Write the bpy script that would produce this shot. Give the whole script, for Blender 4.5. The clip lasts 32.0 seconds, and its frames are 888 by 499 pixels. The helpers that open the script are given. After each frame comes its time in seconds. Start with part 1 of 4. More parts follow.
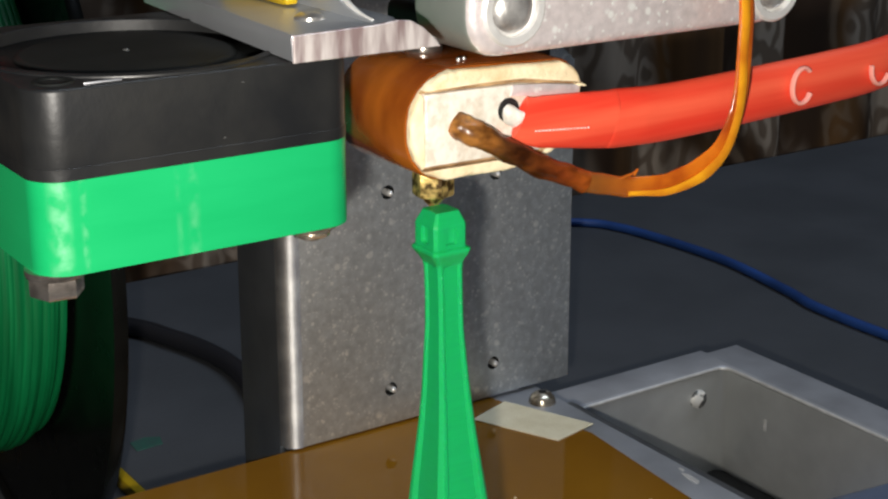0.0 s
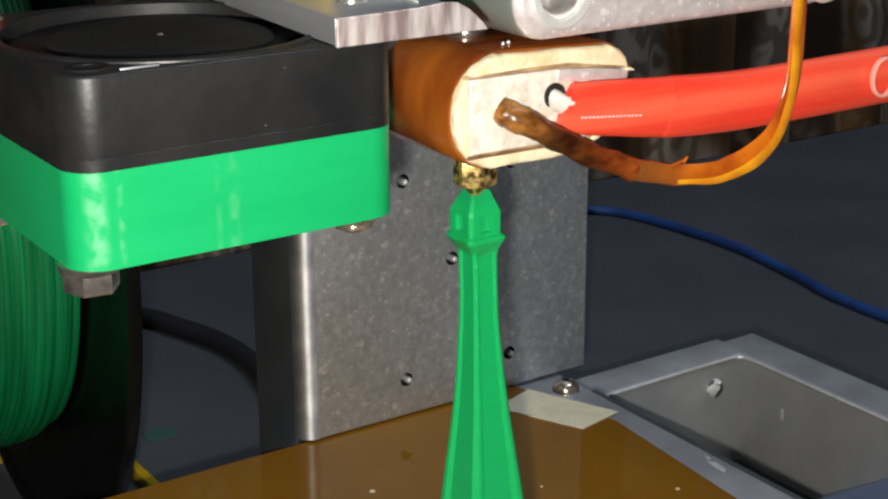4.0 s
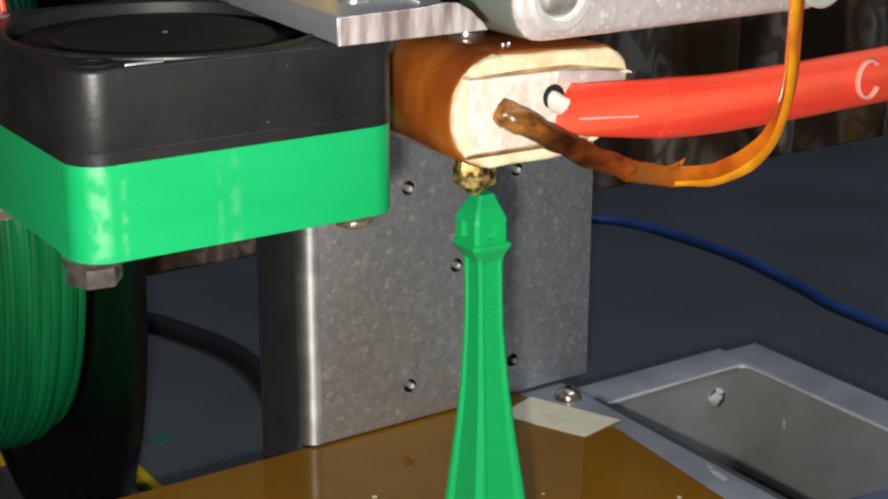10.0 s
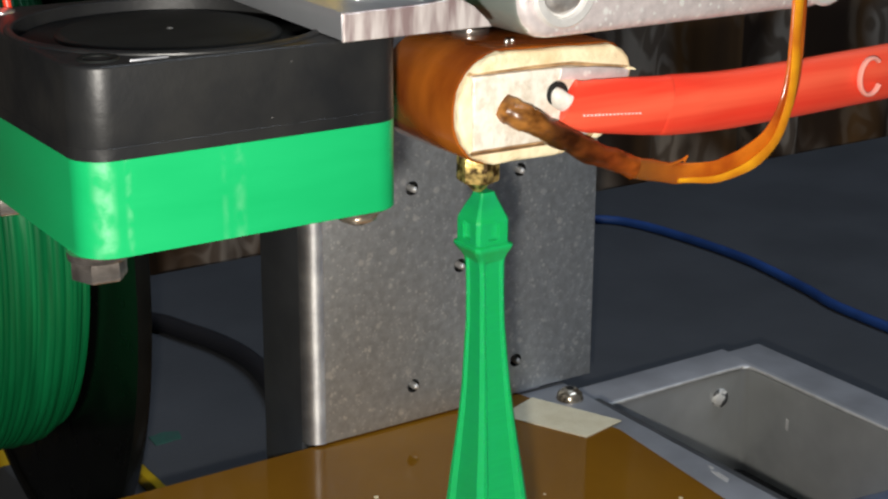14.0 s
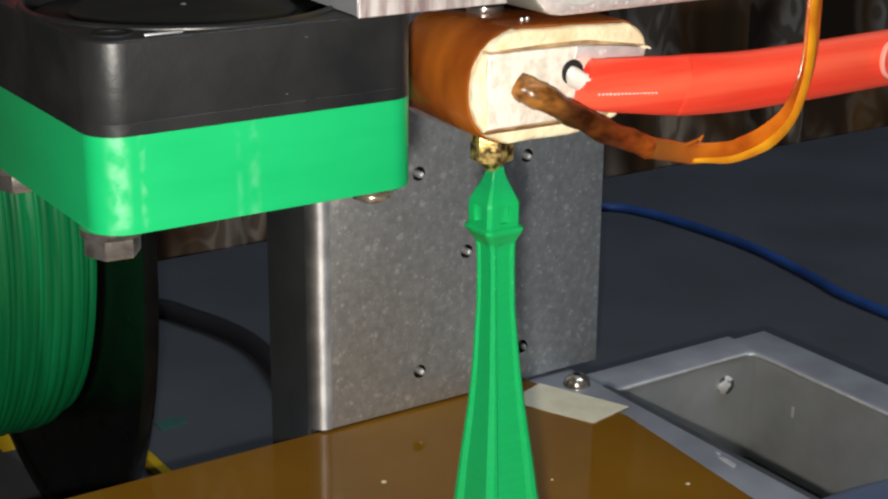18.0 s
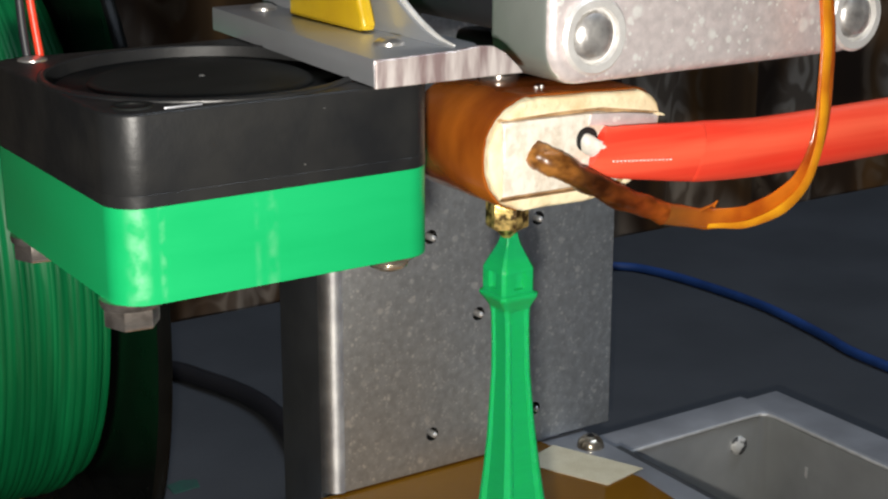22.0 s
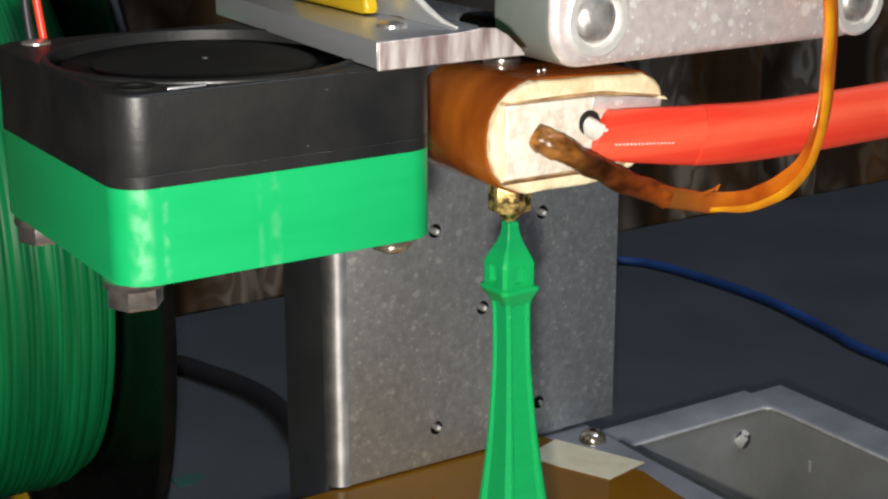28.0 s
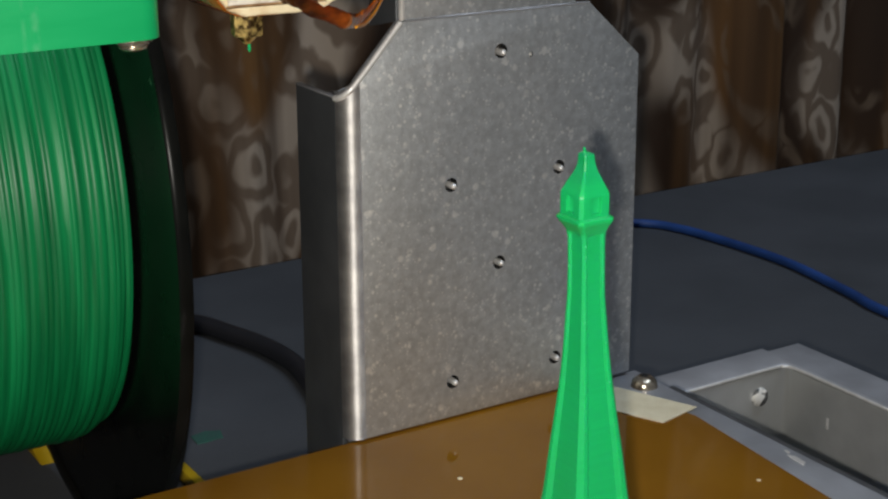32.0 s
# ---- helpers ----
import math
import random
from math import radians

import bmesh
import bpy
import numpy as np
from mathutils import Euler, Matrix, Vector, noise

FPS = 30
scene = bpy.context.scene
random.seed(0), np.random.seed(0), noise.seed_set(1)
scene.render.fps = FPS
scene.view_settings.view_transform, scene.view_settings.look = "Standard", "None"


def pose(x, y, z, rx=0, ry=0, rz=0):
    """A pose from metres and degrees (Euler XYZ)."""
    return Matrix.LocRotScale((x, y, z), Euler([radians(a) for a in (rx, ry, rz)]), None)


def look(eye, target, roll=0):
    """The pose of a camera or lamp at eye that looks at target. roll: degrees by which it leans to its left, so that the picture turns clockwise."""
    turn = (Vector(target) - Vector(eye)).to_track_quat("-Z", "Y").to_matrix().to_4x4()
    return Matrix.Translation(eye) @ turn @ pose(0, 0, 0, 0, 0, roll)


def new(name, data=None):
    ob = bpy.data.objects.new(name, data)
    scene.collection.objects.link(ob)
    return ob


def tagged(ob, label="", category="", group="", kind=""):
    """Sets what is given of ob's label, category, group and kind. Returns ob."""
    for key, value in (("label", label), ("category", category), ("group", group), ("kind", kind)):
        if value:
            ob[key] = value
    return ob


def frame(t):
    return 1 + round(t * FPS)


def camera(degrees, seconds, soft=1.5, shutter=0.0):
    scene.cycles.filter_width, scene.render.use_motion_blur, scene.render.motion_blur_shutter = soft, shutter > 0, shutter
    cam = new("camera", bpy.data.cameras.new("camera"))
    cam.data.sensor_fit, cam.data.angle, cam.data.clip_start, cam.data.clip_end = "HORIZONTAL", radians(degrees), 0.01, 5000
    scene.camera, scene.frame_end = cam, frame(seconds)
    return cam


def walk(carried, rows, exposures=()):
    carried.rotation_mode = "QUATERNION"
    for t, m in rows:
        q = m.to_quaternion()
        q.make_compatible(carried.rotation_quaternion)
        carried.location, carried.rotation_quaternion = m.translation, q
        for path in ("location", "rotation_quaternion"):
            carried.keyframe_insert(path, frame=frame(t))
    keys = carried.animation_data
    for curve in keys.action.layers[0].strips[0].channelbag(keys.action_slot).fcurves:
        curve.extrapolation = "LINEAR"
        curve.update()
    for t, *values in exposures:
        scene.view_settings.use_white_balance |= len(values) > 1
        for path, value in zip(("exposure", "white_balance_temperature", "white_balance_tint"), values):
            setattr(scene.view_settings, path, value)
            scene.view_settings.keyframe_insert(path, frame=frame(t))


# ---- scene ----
cam = camera(32.078, 32.0, soft=2.3)
# seconds, eye, target, roll
PATH = [
    (0, (-0.12157, -0.17883, 0.05977), (0.01203, 0.01778, -0.01766), 0.18),
    (0.5, (-0.12208, -0.17911, 0.05921), (0.01080, 0.01722, -0.02015), -0.16),
    (1, (-0.12315, -0.17830, 0.05969), (0.00939, 0.01804, -0.02019), -0.26),
    (1.5, (-0.12342, -0.17830, 0.05965), (0.00812, 0.01865, -0.02041), -0.45),
    (2, (-0.12321, -0.17720, 0.05966), (0.00822, 0.01965, -0.02080), -0.51),
    (2.5, (-0.12253, -0.17595, 0.05953), (0.00928, 0.02112, -0.01977), -0.62),
    (4.5, (-0.12141, -0.17484, 0.05922), (0.01102, 0.02179, -0.02015), 0.04),
    (5, (-0.12167, -0.17542, 0.05939), (0.01112, 0.02116, -0.01950), 0.27),
    (5.5, (-0.12180, -0.17513, 0.05940), (0.01201, 0.02140, -0.01788), 0.80),
    (6, (-0.12174, -0.17523, 0.05909), (0.01199, 0.02131, -0.01831), 0.79),
    (6.5, (-0.12169, -0.17494, 0.05953), (0.01199, 0.02141, -0.01840), 0.77),
    (7, (-0.12181, -0.17474, 0.05945), (0.01198, 0.02149, -0.01860), 0.82),
    (7.5, (-0.12194, -0.17492, 0.05936), (0.01160, 0.02156, -0.01850), 0.64),
    (8, (-0.12245, -0.17535, 0.05925), (0.01082, 0.02143, -0.01834), 0.47),
    (8.5, (-0.12222, -0.17514, 0.05962), (0.01015, 0.02203, -0.01851), 0.54),
    (9, (-0.12257, -0.17501, 0.05931), (0.00967, 0.02217, -0.01901), 0.40),
    (9.5, (-0.12256, -0.17531, 0.05976), (0.00963, 0.02182, -0.01878), 0.46),
    (10, (-0.12271, -0.17542, 0.05945), (0.00962, 0.02172, -0.01880), 0.42),
    (10.5, (-0.12277, -0.17511, 0.05994), (0.00953, 0.02187, -0.01875), 0.39),
    (11, (-0.12289, -0.17522, 0.05985), (0.00935, 0.02188, -0.01866), 0.35),
    (11.5, (-0.12270, -0.17537, 0.05998), (0.00919, 0.02186, -0.01881), 0.41),
    (12, (-0.12273, -0.17531, 0.05985), (0.00942, 0.02179, -0.01880), 0.42),
    (12.5, (-0.12286, -0.17512, 0.06020), (0.00970, 0.02172, -0.01842), 0.42),
    (13, (-0.12283, -0.17554, 0.06018), (0.00933, 0.02157, -0.01846), 0.37),
    (13.5, (-0.12306, -0.17545, 0.05987), (0.00890, 0.02176, -0.01881), 0.44),
    (14, (-0.12317, -0.17566, 0.05960), (0.00882, 0.02172, -0.01862), 0.45),
    (14.5, (-0.12326, -0.17566, 0.05968), (0.00860, 0.02177, -0.01861), 0.49),
    (16.5, (-0.12371, -0.17559, 0.05942), (0.00812, 0.02160, -0.01958), 0.59),
    (17, (-0.12381, -0.17550, 0.05916), (0.00806, 0.02167, -0.01981), 0.58),
    (17.5, (-0.12371, -0.17561, 0.05914), (0.00767, 0.02158, -0.02055), 0.54),
    (18, (-0.12388, -0.17530, 0.05885), (0.00735, 0.02190, -0.02111), 0.59),
    (18.5, (-0.12392, -0.17552, 0.05906), (0.00736, 0.02173, -0.02067), 0.51),
    (19, (-0.12412, -0.17551, 0.05870), (0.00720, 0.02195, -0.02047), 0.56),
    (19.5, (-0.12457, -0.17559, 0.05884), (0.00630, 0.02214, -0.02038), 0.52),
    (20, (-0.12385, -0.17521, 0.05863), (0.00755, 0.02221, -0.02046), 0.50),
    (20.5, (-0.12357, -0.17458, 0.05882), (0.00760, 0.02383, -0.01820), 0.25),
    (21, (-0.12454, -0.17497, 0.06043), (0.00675, 0.02471, -0.01300), 0.23),
    (21.5, (-0.12477, -0.17559, 0.06083), (0.00679, 0.02458, -0.01075), 0.23),
    (22, (-0.12485, -0.17589, 0.06063), (0.00652, 0.02455, -0.01054), 0.16),
    (22.5, (-0.12488, -0.17580, 0.06094), (0.00637, 0.02460, -0.01056), 0.20),
    (23, (-0.12498, -0.17569, 0.06078), (0.00631, 0.02461, -0.01095), 0.25),
    (23.5, (-0.12489, -0.17557, 0.06072), (0.00635, 0.02473, -0.01109), 0.28),
    (24, (-0.12497, -0.17561, 0.06073), (0.00622, 0.02479, -0.01086), 0.21),
    (24.5, (-0.12499, -0.17607, 0.06052), (0.00610, 0.02444, -0.01099), 0.12),
    (25, (-0.12531, -0.17584, 0.06068), (0.00578, 0.02456, -0.01114), 0.23),
    (25.5, (-0.12509, -0.17636, 0.06042), (0.00555, 0.02427, -0.01155), 0.14),
    (27.5, (-0.12522, -0.17651, 0.06047), (0.00541, 0.02418, -0.01135), 0.14),
    (28, (-0.12519, -0.17626, 0.06056), (0.00554, 0.02432, -0.01140), 0.11),
    (28.5, (-0.12583, -0.17606, 0.06055), (0.00498, 0.02451, -0.01125), 0.14),
    (29, (-0.12619, -0.17628, 0.06031), (0.00450, 0.02448, -0.01122), 0.02),
    (29.5, (-0.12568, -0.17612, 0.06042), (0.00437, 0.02484, -0.01169), 0.14),
    (30, (-0.12562, -0.17607, 0.06009), (0.00417, 0.02498, -0.01227), 0.11),
    (30.5, (-0.12576, -0.17588, 0.05985), (0.00376, 0.02524, -0.01278), 0.07),
    (31, (-0.12560, -0.17623, 0.05902), (0.00342, 0.02470, -0.01500), 0.14),
    (31.5, (-0.12559, -0.17722, 0.05727), (0.00192, 0.02396, -0.01869), -0.04),
    (32, (-0.12486, -0.17866, 0.05666), (0.00202, 0.02278, -0.01966), -0.10),
]
walk(cam, [(t, look(eye, target, roll)) for t, eye, target, roll in PATH],
     exposures=[(0, 0.14), (2, 0.09), (5, 0.12), (28, 0.08), (29.5, 0.12), (31, 0.2), (32, 0.24)])

# ---- light: a phone's torch beside the lens in a dim room ----
torch = new("torch_light", bpy.data.lights.new("torch_light", "SPOT"))
torch.data.energy, torch.data.shadow_soft_size, torch.data.color = 2.8, 0.0026, (1.0, 0.945, 0.86)
torch.data.spot_size, torch.data.spot_blend = radians(120), 1.0
torch.matrix_world = look((-0.1286, -0.1761, 0.049), (0.022, 0.081, -0.005))
ceiling_glow = new("ceiling_light", bpy.data.lights.new("ceiling_light", "AREA"))
ceiling_glow.data.shape, ceiling_glow.data.size, ceiling_glow.data.size_y = "RECTANGLE", 1.2, 0.3
ceiling_glow.data.energy, ceiling_glow.data.color = 9.5, (0.72, 0.84, 1.0)
ceiling_glow.location = (0.5, -0.4, 1.66)
world = bpy.data.worlds.new("room_air")
scene.world = world
world.use_nodes = True
world.node_tree.nodes["Background"].inputs[0].default_value = (0.55, 0.62, 0.75, 1)
world.node_tree.nodes["Background"].inputs[1].default_value = 0.03
scene.view_settings.exposure = 0.0


# ---- materials ----
def material(name, color, rough=0.5, metal=0.0, second=None, scale=60.0, detail=4.0, bump=0.0, bump_scale=400.0,
             coat=0.0, spec=0.5, rough_spread=0.0, stretch=(1, 1, 1), sub=0.0, low=0.35, high=0.65):
    """A surface with colour and roughness varied at two scales and a fine relief."""
    m = bpy.data.materials.new(name)
    m.use_nodes = True
    n, l = m.node_tree.nodes, m.node_tree.links
    b = n["Principled BSDF"]
    b.inputs["Base Color"].default_value = (*color, 1)
    b.inputs["Roughness"].default_value = rough
    b.inputs["Metallic"].default_value = metal
    b.inputs["Coat Weight"].default_value = coat
    b.inputs["Coat Roughness"].default_value = 0.12
    b.inputs["Specular IOR Level"].default_value = spec
    if sub:
        b.inputs["Subsurface Weight"].default_value = sub
        b.inputs["Subsurface Scale"].default_value = 0.002
        b.inputs["Subsurface Radius"].default_value = (0.3, 1.0, 0.4)
    co = n.new("ShaderNodeTexCoord")
    mp = n.new("ShaderNodeMapping")
    mp.inputs["Scale"].default_value = stretch
    l.new(co.outputs["Object"], mp.inputs["Vector"])
    if second:
        t = n.new("ShaderNodeTexNoise")
        t.inputs["Scale"].default_value, t.inputs["Detail"].default_value = scale, detail
        l.new(mp.outputs["Vector"], t.inputs["Vector"])
        r = n.new("ShaderNodeValToRGB")
        r.color_ramp.elements[0].position, r.color_ramp.elements[1].position = low, high
        r.color_ramp.elements[0].color, r.color_ramp.elements[1].color = (*second, 1), (*color, 1)
        l.new(t.outputs["Fac"], r.inputs["Fac"])
        l.new(r.outputs["Color"], b.inputs["Base Color"])
        if rough_spread:
            q = n.new("ShaderNodeMapRange")
            q.inputs["To Min"].default_value, q.inputs["To Max"].default_value = rough - rough_spread, rough + rough_spread
            l.new(t.outputs["Fac"], q.inputs["Value"])
            l.new(q.outputs["Result"], b.inputs["Roughness"])
    if bump:
        t2 = n.new("ShaderNodeTexNoise")
        t2.inputs["Scale"].default_value, t2.inputs["Detail"].default_value = bump_scale, 3
        l.new(mp.outputs["Vector"], t2.inputs["Vector"])
        k = n.new("ShaderNodeBump")
        k.inputs["Strength"].default_value, k.inputs["Distance"].default_value = bump, 0.0003
        l.new(t2.outputs["Fac"], k.inputs["Height"])
        l.new(k.outputs["Normal"], b.inputs["Normal"])
    return m


def speckled(name, base, fleck, rough, metal, scale, amount):
    """Blasted aluminium: dull blotchy grain with soft bright glints of uneven size."""
    m = material(name, base, rough, metal, second=tuple(c * 0.78 for c in base), scale=620, detail=5, bump=0.22, bump_scale=1500, low=0.32, high=0.68)
    n, l = m.node_tree.nodes, m.node_tree.links
    b = n["Principled BSDF"]
    ramp = next(x for x in n if x.type == "VALTORGB")
    co = next(x for x in n if x.type == "TEX_COORD")
    colour = ramp.outputs["Color"]
    for k, thr in ((1.0, 0.49), (0.5, 0.54), (2.0, 0.48)):
        v = n.new("ShaderNodeTexVoronoi")
        v.inputs["Scale"].default_value = scale * k
        l.new(co.outputs["Object"], v.inputs["Vector"])
        dot = n.new("ShaderNodeMapRange")
        dot.interpolation_type = "SMOOTHSTEP"
        for key, value in (("From Min", 0.36), ("From Max", 0.16), ("To Min", 0.0), ("To Max", amount)):
            dot.inputs[key].default_value = value
        l.new(v.outputs["Distance"], dot.inputs["Value"])
        s = n.new("ShaderNodeTexNoise")
        s.inputs["Scale"].default_value, s.inputs["Detail"].default_value = scale * k * 0.55, 2
        l.new(co.outputs["Object"], s.inputs["Vector"])
        gate = n.new("ShaderNodeMapRange")
        gate.inputs["From Min"].default_value, gate.inputs["From Max"].default_value = thr, thr + 0.08
        l.new(s.outputs["Fac"], gate.inputs["Value"])
        mu = n.new("ShaderNodeMath")
        mu.operation = "MULTIPLY"
        l.new(dot.outputs["Result"], mu.inputs[0])
        l.new(gate.outputs["Result"], mu.inputs[1])
        mix = n.new("ShaderNodeMix")
        mix.data_type = "RGBA"
        l.new(mu.outputs[0], mix.inputs["Factor"])
        l.new(colour, mix.inputs["A"])
        mix.inputs["B"].default_value = (*fleck, 1)
        colour = mix.outputs["Result"]
    l.new(colour, b.inputs["Base Color"])
    return m


ALU_PLATE = speckled("blasted_aluminium", (0.65, 0.682, 0.705), (1.0, 1.0, 0.98), 0.53, 0.80, 560, 0.6)
ALU_CAST = speckled("cast_aluminium", (0.88, 0.80, 0.80), (1.0, 0.99, 0.97), 0.44, 0.42, 480, 1.0)
ALU_EDGE = material("polished_bend", (0.97, 0.96, 0.94), 0.66, 0.9, second=(0.68, 0.67, 0.67), scale=160, bump=0.15, bump_scale=1800)


def drawn_lengthwise(m):
    """Drawn metal: its gleam stretches along the upright bend."""
    n, l = m.node_tree.nodes, m.node_tree.links
    b = n["Principled BSDF"]
    b.inputs["Anisotropic"].default_value, b.inputs["Anisotropic Rotation"].default_value = 0.9, 0.25
    tg = n.new("ShaderNodeTangent")
    tg.direction_type, tg.axis = "RADIAL", "Z"
    l.new(tg.outputs["Tangent"], b.inputs["Tangent"])


drawn_lengthwise(ALU_EDGE)
# darker copy of the panel's sheet: the shade of its folded sides as colour
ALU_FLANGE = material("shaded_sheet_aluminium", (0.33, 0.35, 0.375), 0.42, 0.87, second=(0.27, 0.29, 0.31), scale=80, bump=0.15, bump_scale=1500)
ALU_SIDE_SHADED = material("shaded_cast_flank", (0.46, 0.50, 0.47), 0.38, 0.55, second=(0.36, 0.40, 0.37), scale=55, detail=5, bump=0.25, bump_scale=300)
ALU_STRAP = material("bracket_aluminium", (0.48, 0.505, 0.54), 0.30, 0.6, second=(0.41, 0.43, 0.46), scale=45, detail=5, bump=0.06, bump_scale=900)
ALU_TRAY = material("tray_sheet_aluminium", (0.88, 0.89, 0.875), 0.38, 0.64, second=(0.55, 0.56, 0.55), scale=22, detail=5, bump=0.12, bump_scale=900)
RIVET = material("worn_rivet_steel", (0.95, 0.94, 0.9), 0.45, 0.35, second=(0.10, 0.10, 0.10), scale=330, detail=2, bump=0.3, bump_scale=500, low=0.44, high=0.5)
# near-white metal for painted edge gleams and hole glints, also for scratches
GLEAM_AND_WEAR = material("bright_gleam_and_wear", (0.97, 0.96, 0.94), 0.4, 0.45, second=(0.8, 0.79, 0.77), scale=300, bump=0.3, bump_scale=900)
BLUE_SHEET = material("pale_blue_plastic", (0.16, 0.22, 0.36), 0.35, second=(0.11, 0.16, 0.28), scale=40)
ALU_DULL = material("dull_aluminium", (0.50, 0.51, 0.54), 0.42, 0.6, second=(0.42, 0.43, 0.46), scale=70, bump=0.15, bump_scale=1500)
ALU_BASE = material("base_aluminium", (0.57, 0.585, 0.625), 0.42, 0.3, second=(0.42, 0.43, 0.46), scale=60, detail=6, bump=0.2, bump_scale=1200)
ALU_CUT = material("sawn_aluminium", (0.74, 0.68, 0.66), 0.4, 0.4, second=(0.30, 0.22, 0.22), scale=420, detail=4, bump=0.5, bump_scale=600, stretch=(1, 1, 0.16), low=0.40, high=0.60)
ALU_MILLED = material("milled_aluminium", (0.94, 0.89, 0.79), 0.36, 0.12, second=(0.76, 0.68, 0.56), scale=520, detail=7, bump=0.7, bump_scale=900, low=0.38, high=0.58)
STEEL = material("bright_steel", (0.58, 0.52, 0.47), 0.24, 0.9, second=(0.22, 0.19, 0.17), scale=300, detail=4, bump=0.25, bump_scale=600)
WORN_STEEL = material("worn_screw_steel", (0.9, 0.88, 0.85), 0.42, 0.8, second=(0.45, 0.43, 0.42), scale=420, detail=4, bump=0.8, bump_scale=420)
ZINC = material("zinc_screw", (0.95, 0.93, 0.9), 0.28, 0.88, second=(0.6, 0.58, 0.55), scale=300, bump=0.25, bump_scale=700)
BLACK_ABS = material("black_plastic", (0.0085, 0.0092, 0.0105), 0.40, second=(0.018, 0.0182, 0.0182), scale=130, detail=8, bump=0.14, bump_scale=800, rough_spread=0.12, spec=0.38)
BLACK_GLOSS = material("matt_black_hub_plastic", (0.009, 0.010, 0.0095), 0.55, second=(0.013, 0.0142, 0.0135), scale=120, rough_spread=0.05, spec=0.15)
BLACK_NICK = material("scuffed_black_plastic", (0.10, 0.10, 0.095), 0.5, second=(0.05, 0.05, 0.05), scale=900)
CHROME = material("chromed_screw", (0.80, 0.73, 0.61), 0.24, 0.85, second=(0.28, 0.23, 0.17), scale=480, detail=3, bump=0.4, bump_scale=500)
GREEN_PLA = material("green_print_plastic", (0.007, 0.372, 0.118), 0.36, second=(0.006, 0.345, 0.106), scale=90, bump=0.12, bump_scale=380, stretch=(0.5, 0.5, 2.0), rough_spread=0.1, spec=0.5)
GREEN_GLOSS = material("glossy_green_plastic", (0.05, 0.56, 0.20), 0.2, second=(0.02, 0.48, 0.15), scale=300)
GREEN_TOWER = material("green_tower_plastic", (0.009, 0.45, 0.13), 0.32, second=(0.0085, 0.42, 0.12), scale=220, bump=0.10, bump_scale=300, stretch=(0.3, 0.3, 6), rough_spread=0.08, sub=0.45)
GREEN_FIL = material("green_filament", (0.006, 0.29, 0.09), 0.42, second=(0.003, 0.15, 0.046), scale=190, detail=5, stretch=(3, 0.10, 0.10), spec=0.4, rough_spread=0.1)
KAPTON = material("amber_tape", (0.47, 0.138, 0.015), 0.22, second=(0.14, 0.026, 0.004), scale=70, detail=6, bump=0.6, bump_scale=110, coat=0.45, rough_spread=0.1, stretch=(0.5, 1.0, 0.5), low=0.34, high=0.66)
GREEN_FILM = material("dull_green_chip", (0.035, 0.15, 0.11), 0.6, second=(0.05, 0.11, 0.10), scale=300, detail=4)
KAPTON_LEAD = material("amber_lead_tape", (0.62, 0.155, 0.009), 0.26, second=(0.34, 0.056, 0.005), scale=150, detail=5, bump=0.5, bump_scale=500, coat=0.35)
KAPTON_GOLD = material("golden_tape_fold", (0.80, 0.36, 0.012), 0.28, second=(0.55, 0.17, 0.008), scale=170, detail=5, bump=0.5, bump_scale=500, coat=0.3)
def charred_start(m):
    """Browned by heat over its first centimetre."""
    n, l = m.node_tree.nodes, m.node_tree.links
    ramp = next(x for x in n if x.type == "VALTORGB")
    co = next(x for x in n if x.type == "TEX_COORD")
    sep = n.new("ShaderNodeSeparateXYZ")
    l.new(co.outputs["Object"], sep.inputs[0])
    k = n.new("ShaderNodeMapRange")
    k.inputs["From Min"].default_value, k.inputs["From Max"].default_value = 0.001, 0.012
    l.new(sep.outputs["X"], k.inputs["Value"])
    mix = n.new("ShaderNodeMix")
    mix.data_type = "RGBA"
    l.new(k.outputs["Result"], mix.inputs["Factor"])
    mix.inputs["A"].default_value = (0.22, 0.07, 0.012, 1)
    l.new(ramp.outputs["Color"], mix.inputs["B"])
    l.new(mix.outputs["Result"], n["Principled BSDF"].inputs["Base Color"])


charred_start(KAPTON_LEAD)


def browned_along(m, stops):
    """Tape scorched by heat: its hue changes along x, in metres; the crinkles stay."""
    n, l = m.node_tree.nodes, m.node_tree.links
    ramp = next(x for x in n if x.type == "VALTORGB")
    co = next(x for x in n if x.type == "TEX_COORD")
    sep = n.new("ShaderNodeSeparateXYZ")
    l.new(co.outputs["Object"], sep.inputs[0])
    k = n.new("ShaderNodeMapRange")
    k.inputs["From Min"].default_value, k.inputs["From Max"].default_value = 0.0, 0.020
    l.new(sep.outputs["X"], k.inputs["Value"])
    hue = n.new("ShaderNodeValToRGB")
    while len(hue.color_ramp.elements) < len(stops):
        hue.color_ramp.elements.new(0.5)
    for e, (at, colour) in zip(hue.color_ramp.elements, stops):
        e.position, e.color = at, (*colour, 1)
    l.new(k.outputs["Result"], hue.inputs["Fac"])
    mix = n.new("ShaderNodeMix")
    mix.data_type, mix.blend_type = "RGBA", "MULTIPLY"
    mix.inputs["Factor"].default_value = 1.0
    l.new(hue.outputs["Color"], mix.inputs["A"])
    l.new(ramp.outputs["Color"], mix.inputs["B"])
    l.new(mix.outputs["Result"], n["Principled BSDF"].inputs["Base Color"])


